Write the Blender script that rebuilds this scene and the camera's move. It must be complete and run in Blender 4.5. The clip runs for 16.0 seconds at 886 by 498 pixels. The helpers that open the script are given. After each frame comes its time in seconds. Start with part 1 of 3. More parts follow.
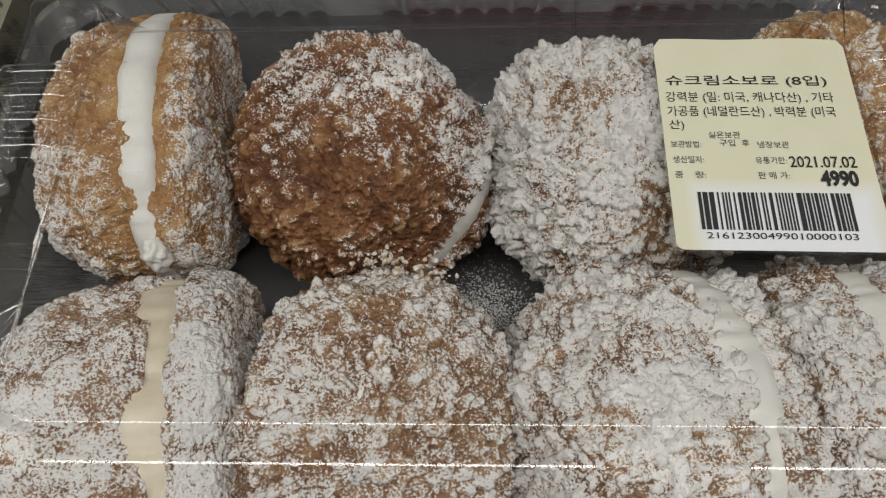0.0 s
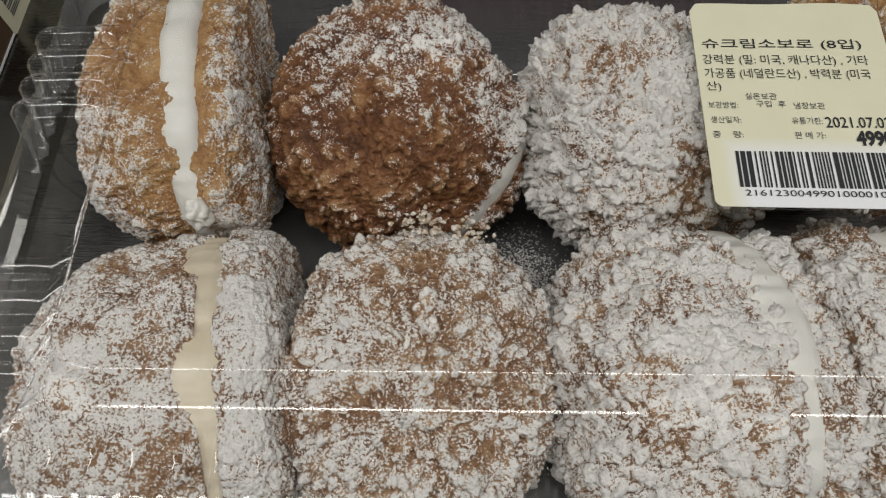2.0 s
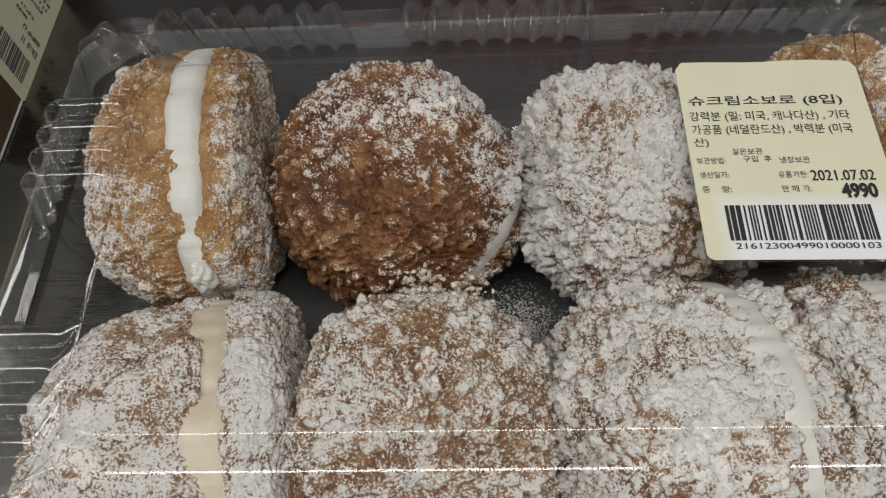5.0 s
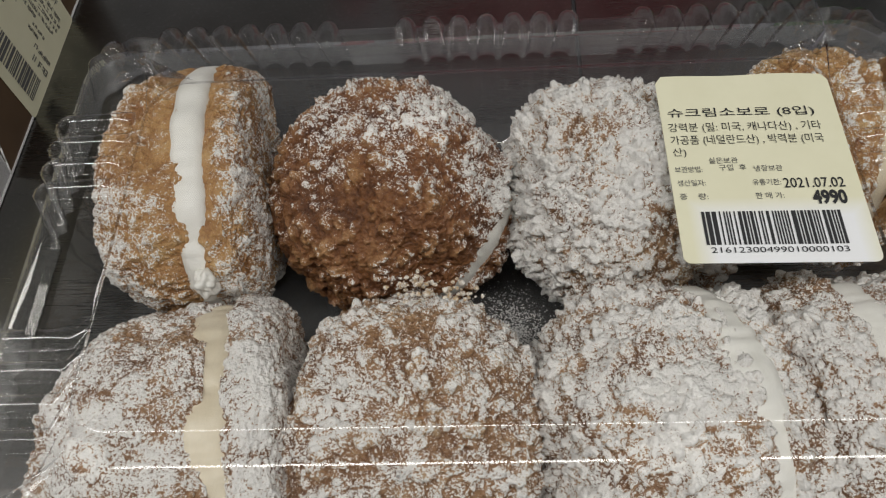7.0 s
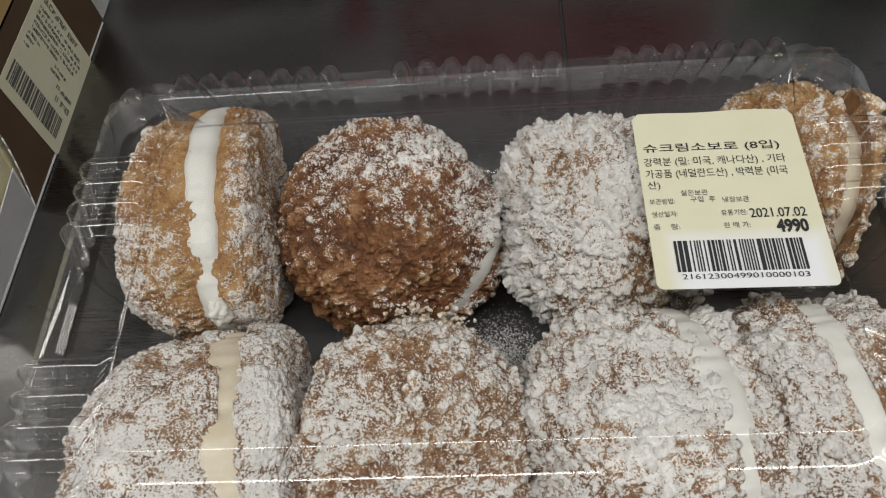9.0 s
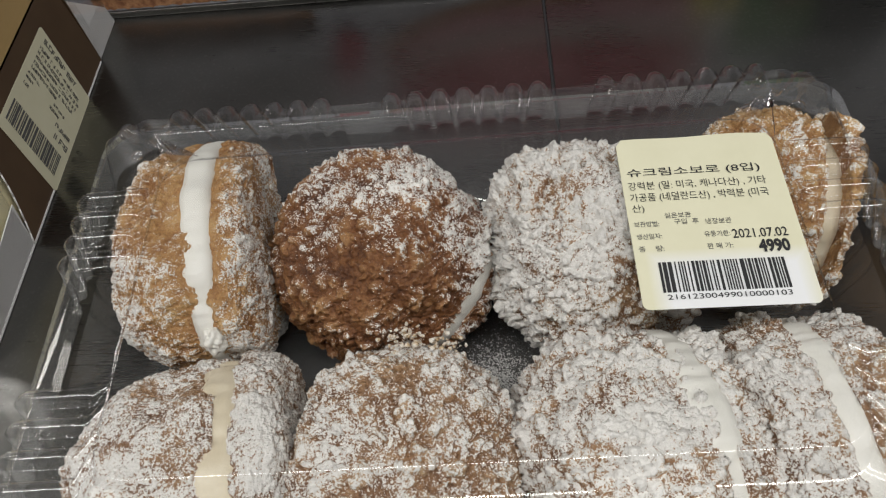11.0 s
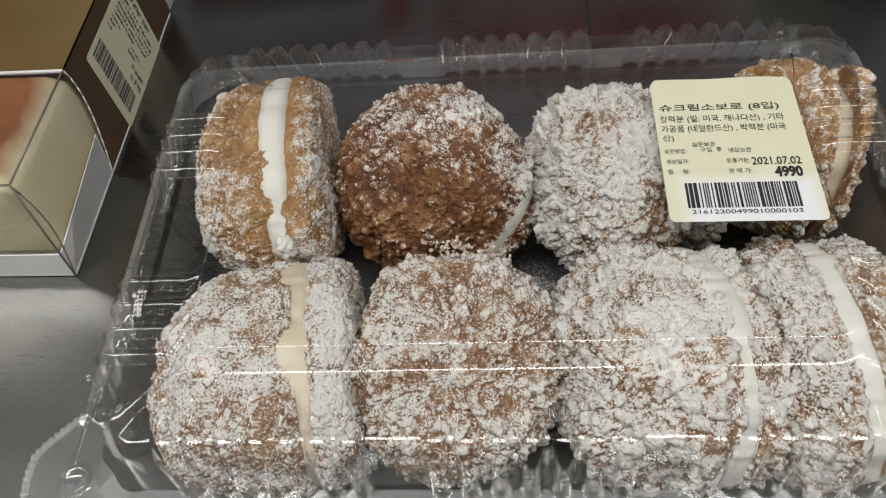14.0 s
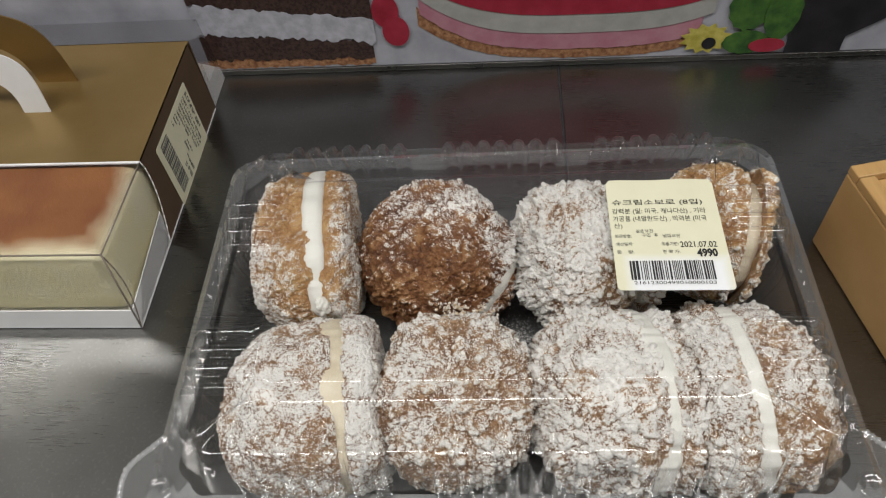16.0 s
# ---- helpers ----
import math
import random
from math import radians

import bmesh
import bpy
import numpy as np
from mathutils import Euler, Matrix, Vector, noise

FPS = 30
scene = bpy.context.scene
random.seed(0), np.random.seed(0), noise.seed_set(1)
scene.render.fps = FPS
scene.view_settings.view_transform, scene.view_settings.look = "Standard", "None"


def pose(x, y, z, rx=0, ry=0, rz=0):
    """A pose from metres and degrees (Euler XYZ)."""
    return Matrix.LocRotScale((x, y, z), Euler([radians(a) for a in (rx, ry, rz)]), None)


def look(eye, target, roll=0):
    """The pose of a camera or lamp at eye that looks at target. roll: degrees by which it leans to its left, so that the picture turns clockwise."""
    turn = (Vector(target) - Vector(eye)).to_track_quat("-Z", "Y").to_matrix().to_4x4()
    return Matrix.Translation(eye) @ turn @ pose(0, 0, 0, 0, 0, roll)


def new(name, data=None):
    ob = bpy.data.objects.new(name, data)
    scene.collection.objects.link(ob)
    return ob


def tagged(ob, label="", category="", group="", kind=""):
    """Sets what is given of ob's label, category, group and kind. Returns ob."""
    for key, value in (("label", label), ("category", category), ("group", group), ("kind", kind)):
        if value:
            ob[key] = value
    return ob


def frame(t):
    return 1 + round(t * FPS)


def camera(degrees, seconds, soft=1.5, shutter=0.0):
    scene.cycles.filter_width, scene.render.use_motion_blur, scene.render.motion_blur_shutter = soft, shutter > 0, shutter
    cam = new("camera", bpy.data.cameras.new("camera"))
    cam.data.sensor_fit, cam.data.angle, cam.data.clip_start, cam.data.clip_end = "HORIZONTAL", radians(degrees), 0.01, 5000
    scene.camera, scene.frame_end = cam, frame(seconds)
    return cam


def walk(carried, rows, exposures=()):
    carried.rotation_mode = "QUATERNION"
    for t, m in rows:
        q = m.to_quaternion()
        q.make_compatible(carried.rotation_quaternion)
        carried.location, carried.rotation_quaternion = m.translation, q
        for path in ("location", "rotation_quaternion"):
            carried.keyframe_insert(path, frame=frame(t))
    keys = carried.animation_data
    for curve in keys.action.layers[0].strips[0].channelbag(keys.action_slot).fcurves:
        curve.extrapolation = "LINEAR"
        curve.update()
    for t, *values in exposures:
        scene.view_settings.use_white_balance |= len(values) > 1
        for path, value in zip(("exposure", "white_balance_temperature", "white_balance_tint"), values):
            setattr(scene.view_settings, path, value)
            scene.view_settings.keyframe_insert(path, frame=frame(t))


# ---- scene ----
cam = camera(61.87, 16.0, soft=1.15)
# seconds, eye, point looked at, roll
PATH = [
    (0, (0.01767, 0.03311, 0.24929), (0.00219, 0.16664, -0.01891), -5.09),
    (0.5, (0.01510, 0.03049, 0.24820), (-0.00017, 0.16238, -0.02082), -5.24),
    (1, (0.01347, 0.02830, 0.24997), (-0.00202, 0.16087, -0.01870), -5.28),
    (1.5, (0.01019, 0.02499, 0.25079), (-0.00654, 0.15714, -0.01801), -5.47),
    (2, (0.00722, 0.02254, 0.24903), (-0.00864, 0.15310, -0.02060), -5.05),
    (2.5, (0.00476, 0.02032, 0.24861), (-0.01236, 0.15003, -0.02136), -5.65),
    (3, (0.00816, 0.02273, 0.24965), (-0.01154, 0.15531, -0.01875), -6.74),
    (3.5, (0.00747, 0.02183, 0.25116), (-0.01156, 0.15285, -0.01805), -6.68),
    (4, (0.00563, 0.02210, 0.24986), (-0.01091, 0.15562, -0.01828), -5.77),
    (4.5, (0.00819, 0.02645, 0.25277), (-0.00798, 0.17053, -0.00987), -6.13),
    (4.7, (0.00748, 0.02576, 0.25420), (-0.00880, 0.17075, -0.00793), -5.94),
    (6.8, (0.01294, 0.02095, 0.26064), (-0.00451, 0.16778, -0.00039), -6.58),
    (7, (0.01268, 0.01788, 0.26357), (-0.00568, 0.16771, 0.00431), -6.79),
    (7.5, (0.01260, 0.01325, 0.26799), (-0.00678, 0.16113, 0.00769), -7.49),
    (8, (0.01313, 0.01072, 0.26826), (-0.00763, 0.16040, 0.00910), -8.00),
    (8.5, (0.01652, 0.01217, 0.27693), (-0.00577, 0.16575, 0.02018), -8.79),
    (9, (0.01965, 0.01329, 0.28214), (-0.00302, 0.16741, 0.02575), -8.85),
    (11.5, (0.02334, 0.00824, 0.28654), (0.00011, 0.17437, 0.03782), -9.72),
    (12, (0.02170, 0.00591, 0.28948), (-0.00458, 0.17145, 0.04067), -10.14),
    (12.5, (0.01642, -0.00421, 0.28460), (-0.00927, 0.15814, 0.03364), -9.61),
    (13, (0.01501, -0.01623, 0.28953), (-0.01211, 0.14732, 0.03950), -9.13),
    (13.5, (0.01509, -0.02527, 0.29396), (-0.01316, 0.13622, 0.04272), -9.69),
    (14, (0.01247, -0.03262, 0.29812), (-0.01634, 0.12957, 0.04739), -9.21),
    (14.5, (0.01300, -0.03691, 0.30446), (-0.01405, 0.12585, 0.05390), -8.67),
    (15, (0.01588, -0.05100, 0.31635), (-0.00977, 0.11392, 0.06706), -7.41),
    (15.5, (0.01860, -0.06341, 0.34146), (-0.00441, 0.10947, 0.09736), -6.63),
    (16, (0.01469, -0.07762, 0.36959), (-0.01029, 0.10393, 0.13207), -6.85),
]
EXPOSURES = [(0.0, -0.30), (4.7, -0.29), (7.0, -0.23), (9.0, -0.13), (11.5, -0.02), (14.5, -0.02), (15.5, 0.0), (16.0, 0.15)]
walk(cam, [(t, look(eye, target, roll)) for t, eye, target, roll in PATH], EXPOSURES)

# ---- world and lights: a shop hall with ceiling tubes ----
world = bpy.data.worlds.new("hall_air")
scene.world = world
world.use_nodes = True
world.node_tree.nodes["Background"].inputs[0].default_value = (0.62, 0.66, 0.70, 1)
world.node_tree.nodes["Background"].inputs[1].default_value = 0.08


def lamp(name, loc, size_x, size_y, watts, colour, target=None):
    data = bpy.data.lights.new(name, "AREA")
    data.shape, data.size, data.size_y, data.energy, data.color = "RECTANGLE", size_x, size_y, watts, colour
    ob = new(name, data)
    ob.matrix_world = look(loc, target if target else (loc[0], loc[1] + 0.0001, loc[2] - 1))
    return ob


WARM, COOL = (1.0, 0.97, 0.90), (1.0, 0.985, 0.955)
lamp("panel_lamp", (0.0, -0.28, 1.75), 4.0, 0.34, 52, COOL)
# unseen panel at a guessed spot, added to brighten the counter's left
lamp("panel_lamp", (-2.0, 0.50, 1.75), 1.8, 0.9, 3.5, COOL)
lamp("case_lamp", (-1.05, 0.37, 0.44), 1.05, 0.06, 1.3, WARM, (-1.05, 0.0, 0.2))

# ---- materials ----
def material(name, rough=0.5, metal=0.0, base=(0.5, 0.5, 0.5)):
    m = bpy.data.materials.new(name)
    m.use_nodes = True
    b = m.node_tree.nodes["Principled BSDF"]
    b.inputs["Base Color"].default_value = (*base, 1)
    b.inputs["Roughness"].default_value = rough
    b.inputs["Metallic"].default_value = metal
    return m


class Nodes:
    """Short hand for a material's node tree."""

    def __init__(self, mat):
        self.t = mat.node_tree
        self.bsdf = self.t.nodes["Principled BSDF"]
        self.out = self.t.nodes["Material Output"]

    def add(self, kind, **sets):
        n = self.t.nodes.new(kind)
        for k, v in sets.items():
            n.inputs[k.replace("_", " ")].default_value = v
        return n

    def link(self, a, b):
        self.t.links.new(a, b)

    def coords(self, scale=(1, 1, 1)):
        c, m = self.add("ShaderNodeTexCoord"), self.add("ShaderNodeMapping")
        m.inputs["Scale"].default_value = scale
        self.link(c.outputs["Object"], m.inputs["Vector"])
        return m.outputs["Vector"]

    def noise(self, vec, scale, detail=4.0, rough=0.6):
        n = self.add("ShaderNodeTexNoise", Scale=scale, Detail=detail, Roughness=rough)
        self.link(vec, n.inputs["Vector"])
        return n.outputs["Fac"]

    def ramp(self, fac, stops):
        r = self.add("ShaderNodeValToRGB")
        e = r.color_ramp.elements
        while len(e) < len(stops):
            e.new(0.5)
        for s, (p, c) in zip(e, stops):
            s.position, s.color = p, (*c, 1) if len(c) == 3 else c
        self.link(fac, r.inputs["Fac"])
        return r.outputs["Color"]

    def mix(self, fac, a, b, mode="MIX"):
        n = self.t.nodes.new("ShaderNodeMix")
        n.data_type, n.blend_type = "RGBA", mode
        for v, s in ((fac, n.inputs[0]), (a, n.inputs[6]), (b, n.inputs[7])):
            if isinstance(v, (int, float)):
                s.default_value = v
            elif isinstance(v, tuple):
                s.default_value = (*v, 1)
            else:
                self.link(v, s)
        return n.outputs[2]

    def math(self, op, a, b=0.0, c=0.0):
        n = self.t.nodes.new("ShaderNodeMath")
        n.operation = op
        for v, s in zip((a, b, c), n.inputs):
            if isinstance(v, (int, float)):
                s.default_value = v
            else:
                self.link(v, s)
        return n.outputs[0]

    def bump(self, height, dist, strength=1.0):
        b = self.add("ShaderNodeBump", Distance=dist, Strength=strength)
        self.link(height, b.inputs["Height"])
        self.link(b.outputs["Normal"], self.bsdf.inputs["Normal"])


def grey(v):
    return (v, v, v)


def crust_material(name, dark, mid, light, sugar=(0.83, 0.812, 0.775)):
    """Baked crumble crust; the mesh's own layers say where crumbs stand out and where the sugar lies."""
    m = material(name, 0.6)
    n = Nodes(m)
    v = n.coords()
    big, fine = n.noise(v, 70, 5), n.noise(v, 750, 4, 0.7)
    crumb = n.add("ShaderNodeAttribute")
    crumb.attribute_name = "crumb"
    tone = n.math("ADD", n.math("MULTIPLY", big, 0.55), n.math("MULTIPLY", fine, 0.35))
    tone = n.math("ADD", tone, n.math("MULTIPLY", n.math("SUBTRACT", crumb.outputs["Fac"], 0.25), 0.30))
    crust = n.ramp(tone, ((0.30, dark), (0.47, mid), (0.66, light)))
    a = n.add("ShaderNodeAttribute")
    a.attribute_name = "powder"
    grain = n.noise(v, 1500, 2, 0.7)
    cells = n.add("ShaderNodeTexVoronoi", Scale=900.0, Randomness=1.0)
    n.link(v, cells.inputs["Vector"])
    bead = n.math("SUBTRACT", 0.75, cells.outputs["Distance"])
    clump = n.noise(v, 420, 3, 0.6)
    p = n.math("ADD", a.outputs["Fac"], n.math("MULTIPLY", n.math("SUBTRACT", grain, 0.5), 2.6))
    p = n.math("ADD", p, n.math("MULTIPLY", n.math("SUBTRACT", bead, 0.3), 0.45))
    p = n.math("ADD", p, n.math("MULTIPLY", n.math("SUBTRACT", clump, 0.5), 1.3))
    mask = n.ramp(p, ((0.36, grey(0)), (0.52, grey(0.55)), (0.66, grey(1))))
    n.link(n.mix(mask, crust, sugar), n.bsdf.inputs["Base Color"])
    n.link(n.ramp(mask, ((0, grey(0.42)), (1, grey(0.9)))), n.bsdf.inputs["Roughness"])
    n.bump(n.math("ADD", n.math("MULTIPLY", bead, 0.8), n.math("ADD", fine, n.math("ADD", n.math("MULTIPLY", grain, 0.5), clump))), 0.00055, 1.0)
    return m


def clear_plastic(name, tint=0.985, gloss=1.0, haze=0.0):
    """Thin clear sheet: lets light straight through, mirrors more towards grazing."""
    m = material(name)
    n = Nodes(m)
    tr, gl, lw, mx = n.add("ShaderNodeBsdfTransparent"), n.add("ShaderNodeBsdfGlossy"), n.add("ShaderNodeLayerWeight", Blend=0.5), n.add("ShaderNodeMixShader")
    tr.inputs["Color"].default_value = (tint, tint, tint, 1)
    gl.inputs["Roughness"].default_value = 0.035
    v = n.coords()
    b = n.add("ShaderNodeBump", Distance=0.0002, Strength=0.06)
    n.link(n.noise(v, 60, 3), b.inputs["Height"])
    n.link(b.outputs["Normal"], gl.inputs["Normal"])
    f = n.math("POWER", lw.outputs["Facing"], 3.2)
    n.link(n.math("MINIMUM", n.math("MULTIPLY_ADD", f, 0.9 * gloss, 0.085 * gloss), 1.0), mx.inputs[0])
    n.link(tr.outputs[0], mx.inputs[1])
    n.link(gl.outputs[0], mx.inputs[2])
    # diffuse white: partly milky plastic, partly brightness painted into the sheet
    if haze:
        dif, mh = n.add("ShaderNodeBsdfDiffuse", Color=(0.85, 0.87, 0.88, 1)), n.add("ShaderNodeMixShader", Fac=haze)
        n.link(mx.outputs[0], mh.inputs[1])
        n.link(dif.outputs[0], mh.inputs[2])
        mx = mh
    n.link(mx.outputs[0], n.out.inputs["Surface"])
    return m


PLASTIC = clear_plastic("clear_plastic")
RIM_PLASTIC = clear_plastic("rim_plastic", 0.98, 1.15, 0.075)
# strong white haze imitates the glare on the front flange and beads
BRIGHT_HAZE_PLASTIC = clear_plastic("bright_haze_plastic", 0.97, 1.2, 0.19)
# haze greys the tray floor, which would otherwise come out black
TRAY_PLASTIC = clear_plastic("tray_plastic", 0.98, 1.0, 0.07)
WINDOW = clear_plastic("window_film", 0.97, 0.8)
CRUST = crust_material("golden_crust", (0.17, 0.080, 0.036), (0.36, 0.210, 0.108), (0.56, 0.40, 0.235))
CRUST_PALE = crust_material("pale_gold_crust", (0.25, 0.105, 0.034), (0.47, 0.265, 0.105), (0.63, 0.43, 0.20))
CRUST_DARK = crust_material("brown_crust", (0.09, 0.031, 0.011), (0.23, 0.095, 0.034), (0.43, 0.235, 0.10))

CREAM = material("whipped_cream", 0.45)
n = Nodes(CREAM)
v = n.coords()
n.link(n.ramp(n.noise(v, 90, 3), ((0.35, (0.78, 0.77, 0.71)), (0.7, (0.86, 0.85, 0.80)))), n.bsdf.inputs["Base Color"])
n.bump(n.noise(v, 260, 3), 0.0006, 0.7)

CUSTARD = material("custard_cream", 0.45)
n = Nodes(CUSTARD)
v = n.coords()
n.link(n.ramp(n.noise(v, 90, 3), ((0.35, (0.66, 0.58, 0.43)), (0.7, (0.77, 0.70, 0.55)))), n.bsdf.inputs["Base Color"])
n.bump(n.noise(v, 260, 3), 0.0006, 0.7)

STEEL = material("brushed_steel", 0.32, 1.0, grey(0.30))
n = Nodes(STEEL)
fibre = n.noise(n.coords((9, 260, 9)), 6, 5)
cloud = n.noise(n.coords(), 9, 4)
speck = n.noise(n.coords(), 500, 2)
dust = n.math("MULTIPLY", n.ramp(n.math("ADD", n.math("MULTIPLY", speck, 0.8), n.math("MULTIPLY", cloud, 0.25)), ((0.58, grey(0)), (0.74, grey(1)))), 0.22)
n.link(n.mix(dust, n.ramp(cloud, ((0.3, (0.175, 0.173, 0.166)), (0.7, (0.24, 0.237, 0.228)))), (0.42, 0.42, 0.40)), n.bsdf.inputs["Base Color"])
n.link(n.ramp(n.math("ADD", n.math("MULTIPLY", cloud, 0.6), n.math("MULTIPLY", fibre, 0.4)), ((0.3, grey(0.24)), (0.7, grey(0.34)))), n.bsdf.inputs["Roughness"])
n.bump(fibre, 0.00008, 0.5)

PAPER = material("cream_label_paper", 0.55)
n = Nodes(PAPER)
n.link(n.ramp(n.noise(n.coords(), 60, 4), ((0.3, (0.68, 0.66, 0.48)), (0.7, (0.72, 0.70, 0.52)))), n.bsdf.inputs["Base Color"])
# the sticker's white code field fades softly into the cream stock
CODE_PAPER = material("code_label_paper", 0.55)
n = Nodes(CODE_PAPER)
sep = n.add("ShaderNodeSeparateXYZ")
n.link(n.coords(), sep.inputs[0])
ax = n.math("SUBTRACT", 0.0235, n.math("ABSOLUTE", n.math("SUBTRACT", sep.outputs[0], 0.0292)))
ay = n.math("SUBTRACT", 0.0125, n.math("ABSOLUTE", n.math("SUBTRACT", sep.outputs[1], 0.0065)))
fade = n.ramp(n.math("MULTIPLY_ADD", n.math("MINIMUM", ax, ay), 140.0, 0.35), ((0.0, grey(0)), (0.9, grey(1))))
stock = n.ramp(n.noise(n.coords(), 60, 4), ((0.3, (0.68, 0.66, 0.48)), (0.7, (0.72, 0.70, 0.52))))
n.link(n.mix(fade, stock, (0.78, 0.79, 0.80)), n.bsdf.inputs["Base Color"])
INK = material("black_print", 0.6, base=(0.02, 0.02, 0.022))
GREY_INK = material("grey_print", 0.6, base=(0.10, 0.10, 0.10))

GOLD = material("gold_card", 0.33, 0.6)
n = Nodes(GOLD)
v = n.coords()
n.link(n.ramp(n.noise(v, 14, 5), ((0.3, (0.25, 0.165, 0.062)), (0.7, (0.31, 0.21, 0.085)))), n.bsdf.inputs["Base Color"])
n.bump(n.noise(v, 900, 2), 0.0001, 0.3)
BROWN_CARD = material("brown_card", 0.5)
n = Nodes(BROWN_CARD)
n.link(n.ramp(n.noise(n.coords(), 20, 4), ((0.3, (0.075, 0.045, 0.025)), (0.7, (0.105, 0.065, 0.036)))), n.bsdf.inputs["Base Color"])
WHITE_CARD = material("white_card", 0.5)
n = Nodes(WHITE_CARD)
n.link(n.ramp(n.noise(n.coords(), 30, 4), ((0.3, grey(0.68)), (0.7, grey(0.78)))), n.bsdf.inputs["Base Color"])
KRAFT = material("wood_print_card", 0.45)
n = Nodes(KRAFT)
w = n.noise(n.coords((40, 3, 3)), 5, 6)
n.link(n.ramp(w, ((0.3, (0.40, 0.23, 0.085)), (0.7, (0.52, 0.32, 0.13)))), n.bsdf.inputs["Base Color"])
n.bump(w, 0.0002, 0.3)
SPONGE = material("baked_sponge", 0.7)
n = Nodes(SPONGE)
v = n.coords()
sep = n.add("ShaderNodeSeparateXYZ")
n.link(v, sep.inputs[0])
wob = n.math("MULTIPLY", n.math("SUBTRACT", n.noise(v, 28, 4), 0.5), 0.03)
edge = n.math("MINIMUM", n.math("SUBTRACT", 0.1255, sep.outputs[0]), n.math("MULTIPLY", n.math("ADD", sep.outputs[1], 0.040), 1.3))
burn = n.ramp(n.math("MULTIPLY", n.math("ADD", n.math("ADD", edge, wob), n.math("MULTIPLY", n.math("SUBTRACT", sep.outputs[2], 0.0525), 3.0)), 26.0), ((0.05, grey(0)), (0.75, grey(1))))
crumb = n.ramp(n.noise(v, 40, 5), ((0.3, (0.83, 0.74, 0.44)), (0.7, (0.90, 0.85, 0.62))))
baked = n.ramp(n.noise(v, 22, 4), ((0.3, (0.20, 0.065, 0.018)), (0.7, (0.32, 0.13, 0.04))))
n.link(n.mix(burn, crumb, baked), n.bsdf.inputs["Base Color"])
n.bump(n.noise(v, 400, 4), 0.0010, 0.6)
HALL = material("hall_paint", 0.8)
n = Nodes(HALL)
n.link(n.ramp(n.noise(n.coords(), 2, 5), ((0.3, grey(0.46)), (0.7, grey(0.54)))), n.bsdf.inputs["Base Color"])

# made dark so the unseen wall and board mirror dimly in the steel
SHADE = material("dark_reflection_paint", 0.7)
n = Nodes(SHADE)
n.link(n.ramp(n.noise(n.coords(), 3, 5), ((0.3, grey(0.045)), (0.7, grey(0.065)))), n.bsdf.inputs["Base Color"])


def print_colour(name, a, b, scale=60.0, rough=0.35):
    m = material(name, rough)
    n = Nodes(m)
    n.link(n.ramp(n.noise(n.coords(), scale, 5), ((0.35, a), (0.65, b))), n.bsdf.inputs["Base Color"])
    return m

# ---- mesh helpers ----
def mesh_object(name, bm, mat, parent=None, label="", smooth=False):
    me = bpy.data.meshes.new(name)
    bm.normal_update()
    bm.to_mesh(me)
    bm.free()
    me.materials.append(mat)
    if smooth:
        me.polygons.foreach_set("use_smooth", [True] * len(me.polygons))
    ob = new(name, me)
    if parent is not None:
        ob.parent = parent
    if label:
        ob["label"] = label
    return ob


def part(name, bm, mat, parent, label="", smooth=False):
    return mesh_object(name, bm, mat, parent, label, smooth)


def pydata(name, verts, faces, mat, parent=None, label="", smooth=True):
    me = bpy.data.meshes.new(name)
    me.from_pydata([tuple(v) for v in verts], [], [tuple(f) for f in faces])
    me.materials.append(mat)
    if smooth:
        me.polygons.foreach_set("use_smooth", [True] * len(me.polygons))
    ob = new(name, me)
    if parent is not None:
        ob.parent = parent
    if label:
        ob["label"] = label
    return ob


def slab(x0, x1, y0, y1, z0, z1, bevel=0.0, segs=2):
    bm = bmesh.new()
    bmesh.ops.create_cube(bm, size=1, matrix=Matrix.Translation(((x0 + x1) / 2, (y0 + y1) / 2, (z0 + z1) / 2)) @ Matrix.Diagonal((x1 - x0, y1 - y0, z1 - z0, 1)))
    if bevel:
        bmesh.ops.bevel(bm, geom=bm.edges[:], offset=bevel, segments=segs, affect="EDGES", profile=0.5)
    return bm


def prism(outline, depth, m=None):
    """A flat outline in x and y, given thickness downwards."""
    bm = bmesh.new()
    f = bm.faces.new([bm.verts.new((x, y, 0)) for x, y in outline])
    r = bmesh.ops.extrude_face_region(bm, geom=[f])
    bmesh.ops.translate(bm, verts=[g for g in r["geom"] if isinstance(g, bmesh.types.BMVert)], vec=(0, 0, -depth))
    bmesh.ops.recalc_face_normals(bm, faces=bm.faces[:])
    if m is not None:
        bm.transform(m)
    return bm


def thing(name, label, category, group="", kind="", loc=(0, 0, 0)):
    ob = new(name)
    ob.empty_display_size = 0.01
    ob.location = loc
    return tagged(ob, label, category, group, kind)


# vectorised noise on (n, 3) arrays
def hashed(i, salt):
    h = (i[..., 0] * 374761393 + i[..., 1] * 668265263 + i[..., 2] * 2147483647 + salt * 974634777) & 0xFFFFFFFF
    h = ((h ^ (h >> 13)) * 1274126177) & 0xFFFFFFFF
    h = ((h ^ (h >> 16)) * 2246822519) & 0xFFFFFFFF
    return ((h ^ (h >> 15)) & 0xFFFF) / 65535.0


